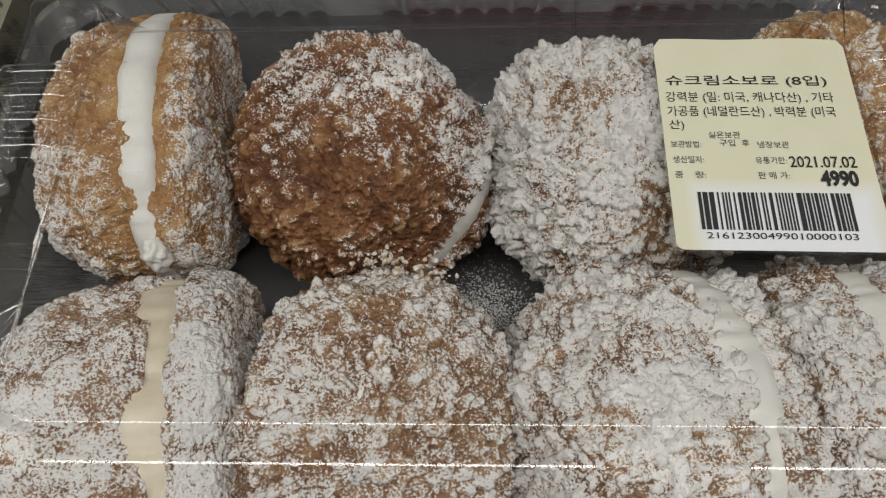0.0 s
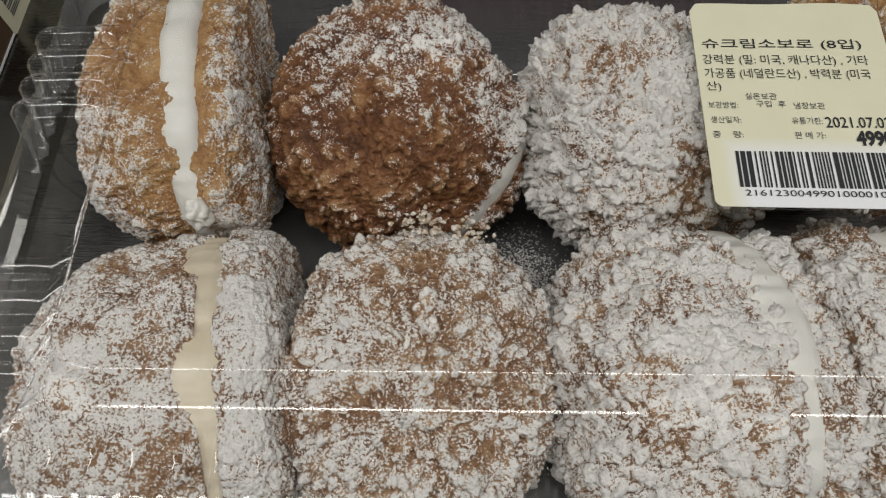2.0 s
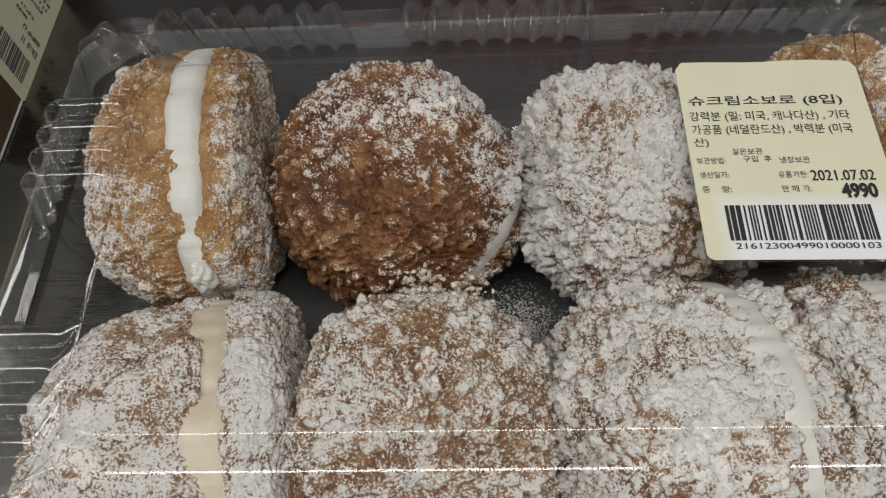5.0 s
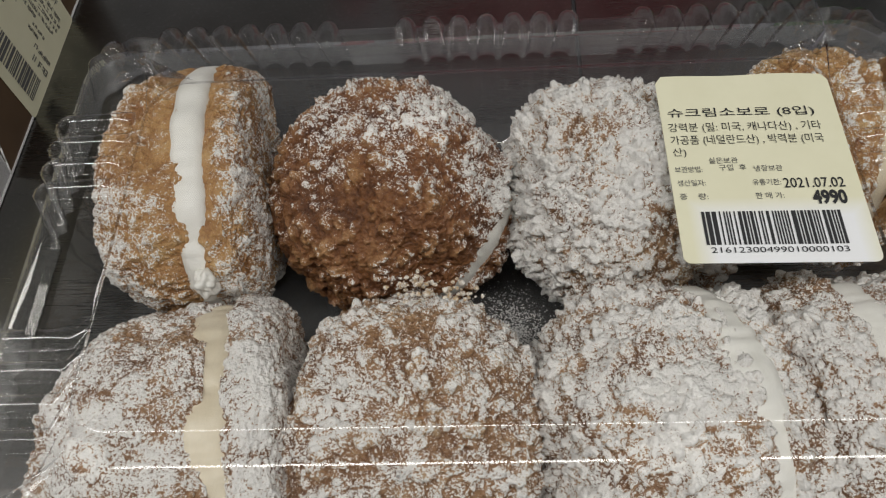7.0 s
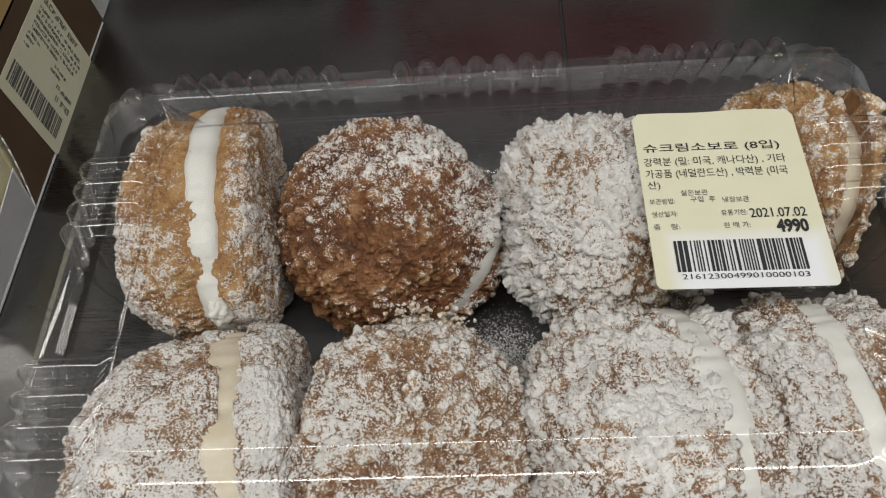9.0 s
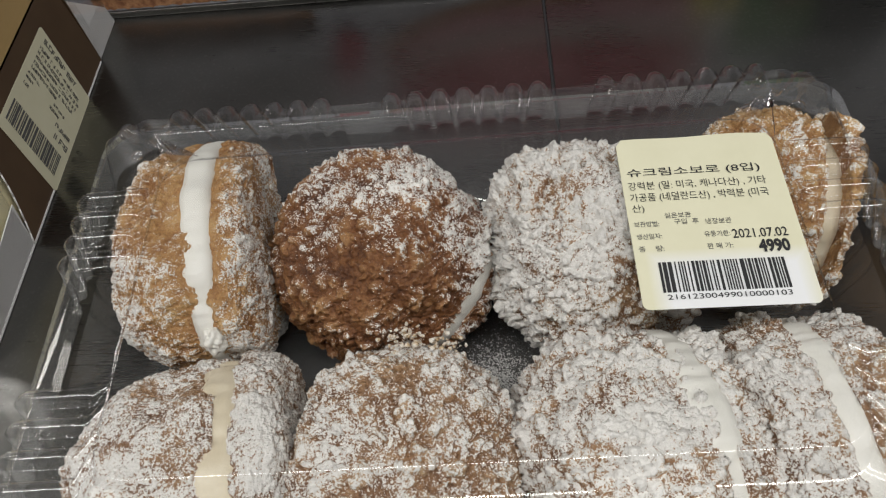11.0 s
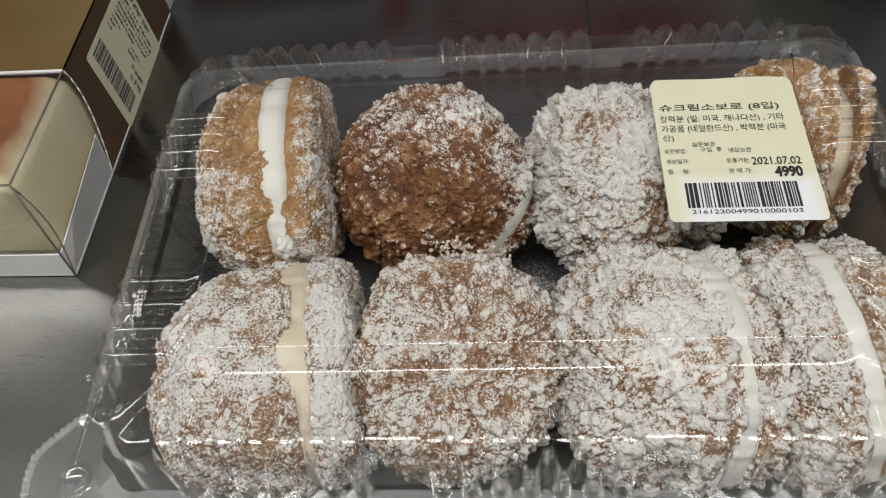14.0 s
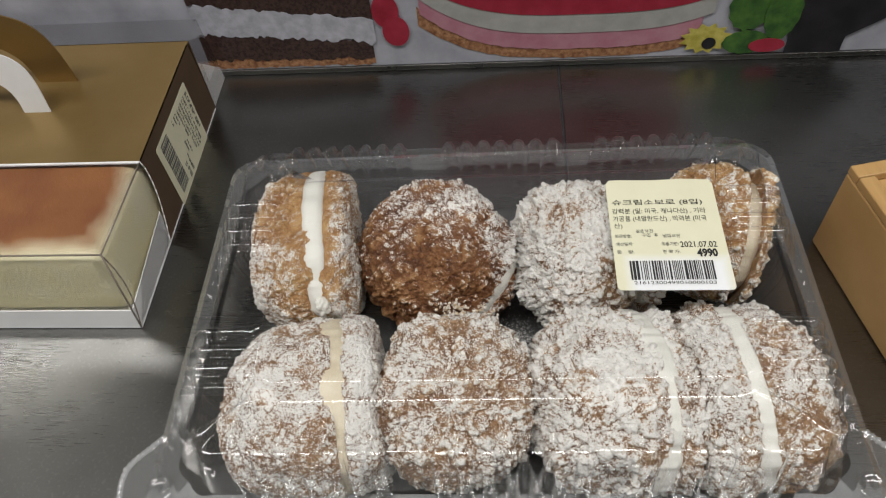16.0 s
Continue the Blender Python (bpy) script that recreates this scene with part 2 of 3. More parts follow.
def value_noise(p, salt=0):
    i = np.floor(p).astype(np.int64)
    f = p - i
    f = f * f * (3 - 2 * f)
    total = 0.0
    for dx in (0, 1):
        for dy in (0, 1):
            for dz in (0, 1):
                w = (f[:, 0] if dx else 1 - f[:, 0]) * (f[:, 1] if dy else 1 - f[:, 1]) * (f[:, 2] if dz else 1 - f[:, 2])
                total = total + w * hashed(i + np.array((dx, dy, dz)), salt)
    return total


def cell_noise(p, salt=0):
    """Distance to the nearest scattered point, and that point's own random value."""
    i = np.floor(p).astype(np.int64)
    best = np.full(len(p), 9.0)
    own = np.zeros(len(p))
    for dx in (-1, 0, 1):
        for dy in (-1, 0, 1):
            for dz in (-1, 0, 1):
                c = i + np.array((dx, dy, dz))
                q = c + np.stack([hashed(c, salt + k) for k in (1, 2, 3)], 1)
                d = np.linalg.norm(p - q, axis=1)
                near = d < best
                best = np.where(near, d, best)
                own = np.where(near, hashed(c, salt + 9), own)
    return best, own

# ---- setting ----
WALL_Y = 0.382
counter = mesh_object("counter", slab(-1.6, 0.0563, -0.75, WALL_Y, -0.04, 0, 0.0006), STEEL)
tagged(counter, "dark brushed stainless steel display counter with a seam", "counter", kind="structure")
counter2 = mesh_object("counter", slab(0.0579, 1.6, -0.75, WALL_Y, -0.04, 0, 0.0006), STEEL)
tagged(counter2, "dark brushed stainless steel display counter with a seam", "counter", kind="structure")
tagged(mesh_object("counter_joint", slab(0.0558, 0.0584, -0.75, WALL_Y, -0.039, -0.0012), INK), "dark open joint between two steel sheets", "joint", kind="structure")
tagged(mesh_object("floor", slab(-3, 3, -3, 3, -0.95, -0.9), HALL), "grey shop floor", "floor", kind="structure")
tagged(mesh_object("ceiling", slab(-3, 3, -3, 3, 2.1, 2.15), HALL), "grey shop ceiling", "ceiling", kind="structure")
tagged(mesh_object("wall_back", slab(-3, 3, WALL_Y + 0.003, WALL_Y + 0.05, -0.9, 2.1), SHADE), "back wall, made dark to dim its reflection in the counter", "wall", kind="structure")
tagged(mesh_object("wall_front", slab(-3, 3, -3.05, -3, -0.9, 2.1), HALL), "grey shop wall", "wall", kind="structure")
tagged(mesh_object("wall_west", slab(-3.05, -3, -3, 3, -0.9, 2.1), HALL), "grey shop wall", "wall", kind="structure")
tagged(mesh_object("wall_east", slab(3, 3.05, -3, 3, -0.9, 2.1), HALL), "grey shop wall", "wall", kind="structure")
tagged(mesh_object("baseboard", slab(-1.6, 1.6, WALL_Y - 0.0016, WALL_Y + 0.0028, 0.0004, 0.0045, 0.0006), STEEL), "thin steel strip along the back of the counter", "trim", kind="structure")

# unseen board, added so lid and steel mirror something dark
tagged(mesh_object("dark_reflection_board", slab(-1.6, 1.6, 0.20, WALL_Y, 0.66, 0.69, 0.002), SHADE), "unseen dark board added over the counter to darken reflections", "shelf", kind="structure")


# ---- the clear clamshell ----
LX, LY = 0.0115, 0.136


def flutes(s, centres, pitch):
    """Height 0..1 of the round flutes at s along a side."""
    h = 0.0
    for c in centres:
        d = abs(s - c) / (pitch * 0.43)
        if d < 1:
            h = max(h, (1 - d * d) ** 0.62)
    return h


FRONT = [0.0151 + g + k * 0.0100 for g in (-0.0870, 0.0, 0.0865) for k in range(-3, 4)]
BACK = [0.0147 + g + k * 0.0097 for g in (-0.0865, 0.0, 0.0845) for k in range(-3, 4)]
SIDE = [0.0720 + k * 0.0097 for k in range(4)] + [0.1532 + k * 0.0091 for k in range(4)]


def ring(x0, x1, y0, y1, z, r, bulge=0.0, rib=0.0, fixed=False, slow=1.0, nx=620, ny=340, nc=30):
    """One closed loop round the box, counter-clockwise from the front's near end, with flutes pushed out and ribs raised."""
    pts = []

    def side(ax, ay, bx, by, count, nx_, ny_, along, centres, pitch, do_rib):
        for i in range(count):
            f = i / count
            x, y = ax + (bx - ax) * f, ay + (by - ay) * f
            h = flutes(x if along else y, centres, pitch)
            pts.append((x + nx_ * bulge * h, y + ny_ * bulge * h, z + rib * h * do_rib))

    ca, cb, cf, ck = (LX - 0.1175, LX + 0.1175, 0.0625, 0.2050) if fixed else (x0 + r, x1 - r, y0 + r, y1 - r)

    def corner(cx, cy, a0):
        rx, ry = (abs((x1 if cx > LX else x0) - cx), abs((y1 if cy > LY else y0) - cy))
        for i in range(nc):
            a = radians(a0 + 90 * i / nc)
            h = 0.5 - 0.5 * math.cos(4 * math.pi * i / nc)
            k = bulge * 0.6 * h
            e = abs(i / nc - 0.5) / 0.13
            pts.append((cx + (rx + k) * math.cos(a), cy + (ry + k) * math.sin(a), z + (rib * math.sqrt(1 - e * e) if e < 1 else 0.0)))

    side(ca, y0, cb, y0, nx, 0, -1, True, FRONT, 0.0093, 0.75 * slow)
    corner(cb, cf, -90)
    side(x1, cf, x1, ck, ny, 1, 0, False, SIDE, 0.0074, 1.0)
    corner(cb, ck, 0)
    side(cb, y1, ca, y1, nx, 0, 1, True, BACK, 0.0088, 0.75 * slow)
    corner(ca, ck, 90)
    side(x0, ck, x0, cf, ny, -1, 0, False, SIDE, 0.0074, 1.0)
    corner(ca, cf, 180)
    return pts


def loft(rings, cap_first=False, cap_last=False):
    verts, faces = [], []
    m = len(rings[0])
    for r in rings:
        verts += r
    for k in range(len(rings) - 1):
        for i in range(m):
            j = (i + 1) % m
            faces.append((k * m + i, (k + 1) * m + i, (k + 1) * m + j, k * m + j))
    if cap_first:
        faces.append(tuple(range(m)))
    if cap_last:
        faces.append(tuple((len(rings) - 1) * m + i for i in reversed(range(m))))
    return verts, faces


def box_ring(ox, of, ob, z, r, bulge=0.0, rib=0.0, fixed=False, slow=1.0):
    """A loop by its distance out from the lid's raised panel: sides, front, back."""
    return ring(LX - 0.1110 - ox, LX + 0.1110 + ox, LY - 0.0639 - of, LY + 0.0558 + ob, z, r, bulge, rib, fixed, slow)


pack = thing("clamshell_container", "clear ribbed plastic clamshell box full of cream buns on the counter", "food container", loc=(LX, LY, 0))
pack.rotation_euler = (0, 0, radians(1.1))


def packed(name, rings, mat, label="", **caps):
    verts, faces = loft(rings, **caps)
    return pydata(name, [(x - LX, y - LY, z) for x, y, z in verts], faces, mat, pack, label)


lid_rings = [box_ring(-0.0008, -0.0008, -0.0008, 0.0802, 0.011), box_ring(0, 0, 0, 0.0801, 0.012), box_ring(0.0005, 0.0005, 0.0005, 0.0797, 0.0125),
             box_ring(0.0016, 0.0062, 0.0042, 0.0763, 0.0145), box_ring(0.0019, 0.0070, 0.0048, 0.0758, 0.015), box_ring(0.0024, 0.0084, 0.006, 0.0756, 0.014)]
SIDE_OUT, FRONT_OUT, BACK_OUT = 0.0275, 0.0300, 0.0277
for k in range(1, 7):
    f = k / 7
    lid_rings.append(box_ring(0.0024 + (SIDE_OUT - 0.0024) * f, 0.0084 + (FRONT_OUT - 0.0084) * f, 0.006 + (BACK_OUT - 0.006) * f, 0.0756 - 0.0006 * f, 0.016 + 0.004 * f, 0, 0.0031 * min(1, 6 * f), True, min(1, max(0, 2.2 * (f - 0.25)))))
for k, (o, dz) in enumerate(((0.0, 0), (0.0008, 0.0004), (0.0015, 0.0014), (0.0019, 0.003))):
    lid_rings.append(box_ring(SIDE_OUT + o, FRONT_OUT + o, BACK_OUT + o, 0.0749 - dz, 0.02, 0.0012 + 0.0015 * k, 0.0031 * (1 - k / 4), True))
for k in range(1, 9):
    f = k / 8
    lid_rings.append(box_ring(SIDE_OUT + 0.002 + 0.0095 * f, FRONT_OUT + 0.002 + 0.0042 * f, BACK_OUT + 0.002 + 0.011 * f, 0.0719 - 0.0279 * f, 0.021, 0.0056 - 0.0006 * f, 0.0, True))
lid = packed("lid", lid_rings, PLASTIC, "clear raised lid with round flutes", cap_first=True)

# distances of the flange from the raised panel: sides, front, back, height, corner radius
rim_rings = [box_ring(0.0400, 0.0372, 0.0408, 0.0438, 0.021, 0.0028)]
for ox, of, ob, z, r in ((0.0440, 0.0426, 0.0452, 0.0432, 0.021), (0.0455, 0.0461, 0.0472, 0.0430, 0.020), (0.0468, 0.0511, 0.0487, 0.0452, 0.018), (0.0487, 0.0526, 0.0512, 0.0452, 0.017),
                         (0.0495, 0.0581, 0.0522, 0.0430, 0.016), (0.0523, 0.0621, 0.0552, 0.0428, 0.016), (0.0534, 0.0636, 0.0564, 0.0405, 0.016)):
    rim_rings.append(box_ring(ox, of, ob, z, r))
rim = packed("rim", rim_rings, RIM_PLASTIC, "flat clear flange, whitened along the front to imitate glare")
rim.data.materials.append(BRIGHT_HAZE_PLASTIC)
# front faces get the whiter haze in place of reflected light
for face in rim.data.polygons:
    if face.center.y < -0.098:
        face.material_index = 1
tray_rings = [box_ring(0.0385, 0.0391, 0.0432, 0.0415, 0.021)]
for k in range(1, 7):
    f = k / 6
    tray_rings.append(box_ring(0.0385 - 0.009 * f, 0.0391 - 0.009 * f, 0.0432 - 0.009 * f, 0.0405 - 0.036 * f, 0.022, 0.0018))
tray_rings += [box_ring(0.028, 0.0281, 0.0322, 0.0022, 0.021), box_ring(0.0255, 0.0256, 0.0297, 0.0012, 0.02)]
packed("base_tray", tray_rings, TRAY_PLASTIC, "clear fluted bottom tray", cap_last=True)


def boss(x, y, r, z):
    """A round pressed button in the flange."""
    prof = ((r * 1.15, 0), (r, 0.0012), (r * 0.82, 0.0016), (r * 0.66, 0.0004), (r * 0.3, 0.0002), (0.0002, 0.0002))
    verts, faces = loft([[(x + a * math.cos(t * math.tau / 40) - LX, y + a * math.sin(t * math.tau / 40) - LY, z + h) for t in range(40)] for a, h in prof])
    return pydata("press_button", verts, faces, PLASTIC, pack)


def corner_tab(side):
    """The pull tab at a front corner: a thin plate with a beaded, thickened edge."""
    def at(x):
        return LX + side * (x - LX)
    edge = [(-0.1495, 0.0627), (-0.1530, 0.0592), (-0.1570, 0.0552), (-0.1610, 0.0512), (-0.1642, 0.0467), (-0.1648, 0.0397), (-0.1635, 0.0317), (-0.1590, 0.0227)]
    inner = [(-0.1490, 0.0627), (-0.1500, 0.0582), (-0.1505, 0.0537), (-0.1510, 0.0487), (-0.1510, 0.0437), (-0.1505, 0.0377), (-0.1490, 0.0307), (-0.1470, 0.0227)]
    verts = [(at(x) - LX, y - LY, 0.0446) for x, y in edge] + [(at(x) - LX, y - LY, 0.0434) for x, y in inner]
    pydata("corner_tab", verts, [(k, k + 1, k + 9, k + 8) for k in range(7)], RIM_PLASTIC, pack, "clear pull tab")
    pts = []
    for (xa, ya), (xb, yb) in zip(edge, edge[1:]):
        pts += [Vector((at(xa + (xb - xa) * k / 12), ya + (yb - ya) * k / 12, 0.0446)) for k in range(12)]
    verts, faces = [], []
    run = 0.0
    for k, p in enumerate(pts):
        run += (p - pts[k - 1]).length if k else 0
        tang = (pts[min(k + 1, len(pts) - 1)] - pts[max(k - 1, 0)]).normalized()
        out = Vector((tang.y, -tang.x, 0))
        rad = 0.0007 + 0.0010 * abs(math.sin(run / 0.0026 * math.pi))
        verts += [p + (out * math.cos(a * math.tau / 10) + Vector((0, 0, 1)) * math.sin(a * math.tau / 10)) * rad - Vector((LX, LY, 0)) for a in range(10)]
        if k:
            faces += [((k - 1) * 10 + a, (k - 1) * 10 + (a + 1) % 10, k * 10 + (a + 1) % 10, k * 10 + a) for a in range(10)]
    pydata("beaded_edge", verts, faces, BRIGHT_HAZE_PLASTIC, pack)


corner_tab(1)
corner_tab(-1)
for bx, by in ((-0.1455, 0.037), (0.1685, 0.037)):
    boss(bx, by, 0.0062, 0.0450)
for bx, by in ((-0.104, 0.213), (0.126, 0.213), (-0.113, 0.200), (0.137, 0.200), (-0.132, 0.0625), (0.155, 0.0625)):
    boss(bx, by, 0.0026, 0.0752)


# ---- cream buns ----
def bun_half(parent, mat, m, rh, rv, thick, gap, cover, drift, salt, rough=1.0, square=0.8, fine=1.0, segs=500, rings=165):
    """One crumbly half: a dome along +z of m, with lumps and sugar. cover: the share under sugar; drift: which way (world) it lies thickest."""
    u = np.linspace(0.004, 1.0, rings)
    phi = u * 1.86
    v = np.linspace(0, math.tau, segs, endpoint=False)
    P, V = np.meshgrid(phi, v, indexing="ij")
    s, c = np.sin(P), np.cos(P)
    s = np.sign(s) * np.abs(s) ** square
    c = np.sign(c) * np.abs(c) ** (square + 0.06)
    c = np.where(c < 0, c * 0.35, c)
    unit = np.stack([s * np.cos(V), s * np.sin(V), c], -1).reshape(-1, 3)
    size = np.array((rh, rv, thick))
    loc = unit * size + np.array((0, 0, gap + 0.0035))
    nor = unit / size
    nor /= np.linalg.norm(nor, axis=1)[:, None]
    q = loc + np.array((salt * 0.37, salt * 0.11, salt * 0.23))
    low = value_noise(q / 0.020, salt) - 0.5
    dent = value_noise(q / 0.0085, salt + 31) - 0.5
    warp = np.stack([value_noise(q / 0.0045, salt + k) for k in (21, 22, 23)], 1) * 0.6
    d1, own1 = cell_noise(q / 0.0050 + warp, salt)
    d2, own2 = cell_noise(q / 0.0025 + warp, salt + 40)
    d3, own3 = cell_noise(q / 0.00125 + warp, salt + 80)
    lump1 = np.sqrt(np.clip(1 - (d1 / 0.68) ** 2, 0, 1)) * np.clip(own1 * 1.9 - 0.75, 0, 1)
    lump2 = np.sqrt(np.clip(1 - (d2 / 0.70) ** 2, 0, 1)) * np.clip(own2 * 1.6 - 0.45, 0, 1)
    lump3 = np.sqrt(np.clip(1 - (d3 / 0.75) ** 2, 0, 1)) * own3
    disp = low * 0.006 + dent * 0.0026 + rough * (lump1 * 0.0027 + lump2 * 0.0019) + fine * lump3 * 0.00085 - 0.0012
    loc = loc + nor * disp[:, None]
    r3 = np.array(m.to_3x3())
    world_n = nor @ r3.T
    grid = loc.reshape(rings, segs, 3)
    du = np.roll(grid, -1, 1) - np.roll(grid, 1, 1)
    dv = np.gradient(grid, axis=0)
    bent = np.cross(dv, du).reshape(-1, 3)
    bent /= np.linalg.norm(bent, axis=1)[:, None] + 1e-12
    bent *= np.sign((bent * nor).sum(1))[:, None]
    bent = bent @ r3.T
    patch = value_noise(q / 0.016, salt + 5) * 0.5 + value_noise(q / 0.006, salt + 6) * 0.5
    dr = np.array(drift, float)
    fall = (bent - world_n) @ (0.6 * dr / np.linalg.norm(dr) + np.array((0, -0.1, 0.55)))
    crumb = np.clip(rough * (0.75 * lump1 + 0.6 * lump2) + 0.25 * lump3, 0, 1)
    sugar = 1.2 * (patch - 0.5) + 0.42 * (world_n @ dr) + 0.48 * fall + 0.55 * (crumb - 0.3) + 0.45 * (own2 - 0.5) * (lump2 > 0.1)
    seen = world_n[:, 2] > -0.1
    sugar = 0.48 + 0.95 * (sugar - np.quantile(sugar[seen], 1 - cover))
    pts = loc @ r3.T + np.array(m.translation) - np.array(parent.location)
    idx = np.arange(rings * segs).reshape(rings, segs)
    a, b = idx[:-1], idx[1:]
    quads = np.stack([a, b, np.roll(b, -1, 1), np.roll(a, -1, 1)], -1).reshape(-1, 4)
    faces = quads.tolist() + [idx[0].tolist(), idx[-1][::-1].tolist()]
    ob = pydata("bun_half", pts.tolist(), faces, mat, parent)
    for layer, values in (("powder", sugar), ("crumb", crumb)):
        at = ob.data.attributes.new(layer, "FLOAT", "POINT")
        at.data.foreach_set("value", values.astype(np.float32))
    return ob


def filling(parent, mat, m, rh, rv, gap, ooze, salt, segs=220):
    """The cream between two halves: a soft disc with an uneven swelling edge."""
    prof = ((0.0, 1.0), (0.5, 1.0), (0.9, 0.96), (0.96, 0.8), (0.985, 0.4), (0.99, 0.0), (0.985, -0.4), (0.96, -0.8), (0.9, -0.96), (0.5, -1.0), (0.0, -1.0))
    verts = []
    ang = np.arange(segs) * math.tau / segs
    circle = np.stack([np.cos(ang), np.sin(ang), np.zeros(segs)], 1)
    n1 = value_noise(circle * 5 + salt * 3.1, salt) - 0.5
    n2 = value_noise(circle * 16 + salt * 1.7, salt + 3) - 0.5
    for f, h in prof:
        f = max(f, 0.003)
        w = f ** 6
        k = f * (ooze + w * (0.07 * n1 + 0.035 * n2))
        half = (gap + 0.0045) * (1 + 0.1 * n1 * w)
        for i in range(segs):
            verts.append(m @ Vector((circle[i, 0] * rh * k[i], circle[i, 1] * rv * k[i], h * half[i] + 0.0007 * n2[i])) - parent.location)
    faces = [(k * segs + i, (k + 1) * segs + i, (k + 1) * segs + (i + 1) % segs, k * segs + (i + 1) % segs) for k in range(len(prof) - 1) for i in range(segs)]
    return pydata("cream_filling", verts, faces, mat, parent, "soft pale cream")


def basis(centre, axis, lean=0.0):
    z = Vector(axis).normalized()
    up = Vector((0, 0, 1)) if abs(z.z) < 0.9 else Vector((0, 1, 0))
    x = up.cross(z).normalized()
    y = z.cross(x)
    return Matrix.Translation(centre) @ Matrix((x, y, z)).transposed().to_4x4() @ Matrix.Rotation(radians(lean), 4, "Z")


def cream_bun(label, centre, axis, rh, rv, ta, tb, gap, crust, cream, cover, drift, salt, ooze=0.98, rough=1.0, square=0.75, fine=1.0):
    """Half a faces along axis, half b against it; cover and drift of the sugar, and the squareness, may differ between the two."""
    ob = thing("cream_bun", label, "cream bun", "cream buns in the box", loc=(centre[0], centre[1], 0.002))
    a = basis(centre, axis)
    drift_a, drift_b = drift if isinstance(drift[0], tuple) else (drift, drift)
    square_a, square_b = square if isinstance(square, tuple) else (square, square)
    bun_half(ob, crust, a, rh, rv, ta, gap, cover[0], drift_a, salt, rough, square_a, fine)
    bun_half(ob, crust, a @ Matrix.Rotation(math.pi, 4, "Y"), rh, rv, tb, gap, cover[1], drift_b, salt + 7, rough, square_b, fine, 400, 120)
    filling(ob, cream, a, rh, rv, gap, ooze, salt)
    return ob


def dab(bun, centre, size, mat, salt, label):
    """A soft irregular blob stuck on a bun."""
    bm = bmesh.new()
    bmesh.ops.create_icosphere(bm, subdivisions=4, radius=1)
    for vtx in bm.verts:
        k = 1 + 0.5 * noise.noise(vtx.co * 1.6 + Vector((salt, 0, 0))) + 0.2 * noise.noise(vtx.co * 4 + Vector((0, salt, 0)))
        vtx.co = Vector((vtx.co.x * size[0], vtx.co.y * size[1], vtx.co.z * size[2])) * k + Vector(centre) - bun.location
    return part("cream_dab", bm, mat, bun, label, True)


def crumb_cluster(label, spots, spread, count, mat, salt, sizes=(0.0003, 0.0011), finer=2):
    """Loose crumbs heaped together, joined since nobody could count them."""
    rnd = random.Random(salt)
    ball = bmesh.new()
    bmesh.ops.create_icosphere(ball, subdivisions=finer, radius=1)
    ball.verts.index_update()
    shape = np.array([vtx.co[:] for vtx in ball.verts])
    tris = np.array([[vtx.index for vtx in f.verts] for f in ball.faces])
    ball.free()
    verts, faces = [], []
    for k in range(count):
        c = np.array(rnd.choice(spots)) + np.array((rnd.gauss(0, spread[0]), rnd.gauss(0, spread[1]), abs(rnd.gauss(0, spread[2]))))
        r = rnd.uniform(*sizes)
        turn = np.array(Euler((rnd.random() * 6, rnd.random() * 6, 0)).to_matrix())
        local = (shape * np.array((r, r * rnd.uniform(0.6, 1), r * rnd.uniform(0.6, 1)))) @ turn.T
        local *= 1 + 0.9 * (value_noise((local + c) * 1500, salt)[:, None] - 0.5)
        verts.append(local + c)
        faces.append(tris + k * len(shape))
    ob = pydata("crumbs", np.concatenate(verts).tolist(), np.concatenate(faces).tolist(), mat, smooth=False)
    return tagged(ob, label, "crumbs", kind="stuff")


PALE_CRUMB = material("sugared_crumb", 0.85)
n = Nodes(PALE_CRUMB)
n.link(n.ramp(n.noise(n.coords(), 500, 3), ((0.4, (0.56, 0.42, 0.26)), (0.58, (0.82, 0.78, 0.71)))), n.bsdf.inputs["Base Color"])
SPILT_SUGAR = material("spilt_sugar", 0.9, base=(0.85, 0.84, 0.82))
crumb_cluster("sugared crumbs fallen between two cream buns", [(-0.012, 0.126, 0.052), (-0.004, 0.124, 0.050), (0.003, 0.124, 0.047)], (0.004, 0.003, 0.003), 150, PALE_CRUMB, 2)
crumb_cluster("icing sugar spilt on the tray floor", [(0.016, 0.128, 0.0022), (0.022, 0.120, 0.0022), (0.02, 0.134, 0.0022), (0.026, 0.128, 0.0022)], (0.007, 0.009, 0.0001), 3600, SPILT_SUGAR, 6, (0.00014, 0.00040), 1)
edge_bun = cream_bun("golden crumble cream bun standing on edge, white cream upward", (-0.0880, 0.1760, 0.0390), (-1, -0.13, 0.0), 0.0495, 0.0365, 0.032, 0.0140, 0.0018, CRUST_PALE, CREAM, (0.44, 0.30), ((-2.0, -0.3, 0.0), (1.6, -1.0, -0.5)), 11, 1.03, 0.5, (0.50, 0.40), 0.9)
cream_bun("brown crumble cream bun lying dome up, sugar on one side", (-0.0195, 0.168, 0.035), (-0.36, -0.08, 0.92), 0.042, 0.041, 0.034, 0.020, 0.0036, CRUST_DARK, CREAM, (0.27, 0.25), (1.2, 1.0, 0.3), 12, 1.0, 0.85, 0.70)
cream_bun("cream bun thickly dusted with icing sugar, leaning over", (0.0625, 0.168, 0.037), (-0.85, -0.25, 0.42), 0.044, 0.037, 0.037, 0.022, 0.002, CRUST, CREAM, (0.84, 0.62), (-0.8, -0.1, 0.4), 13, 0.90, 1.15)
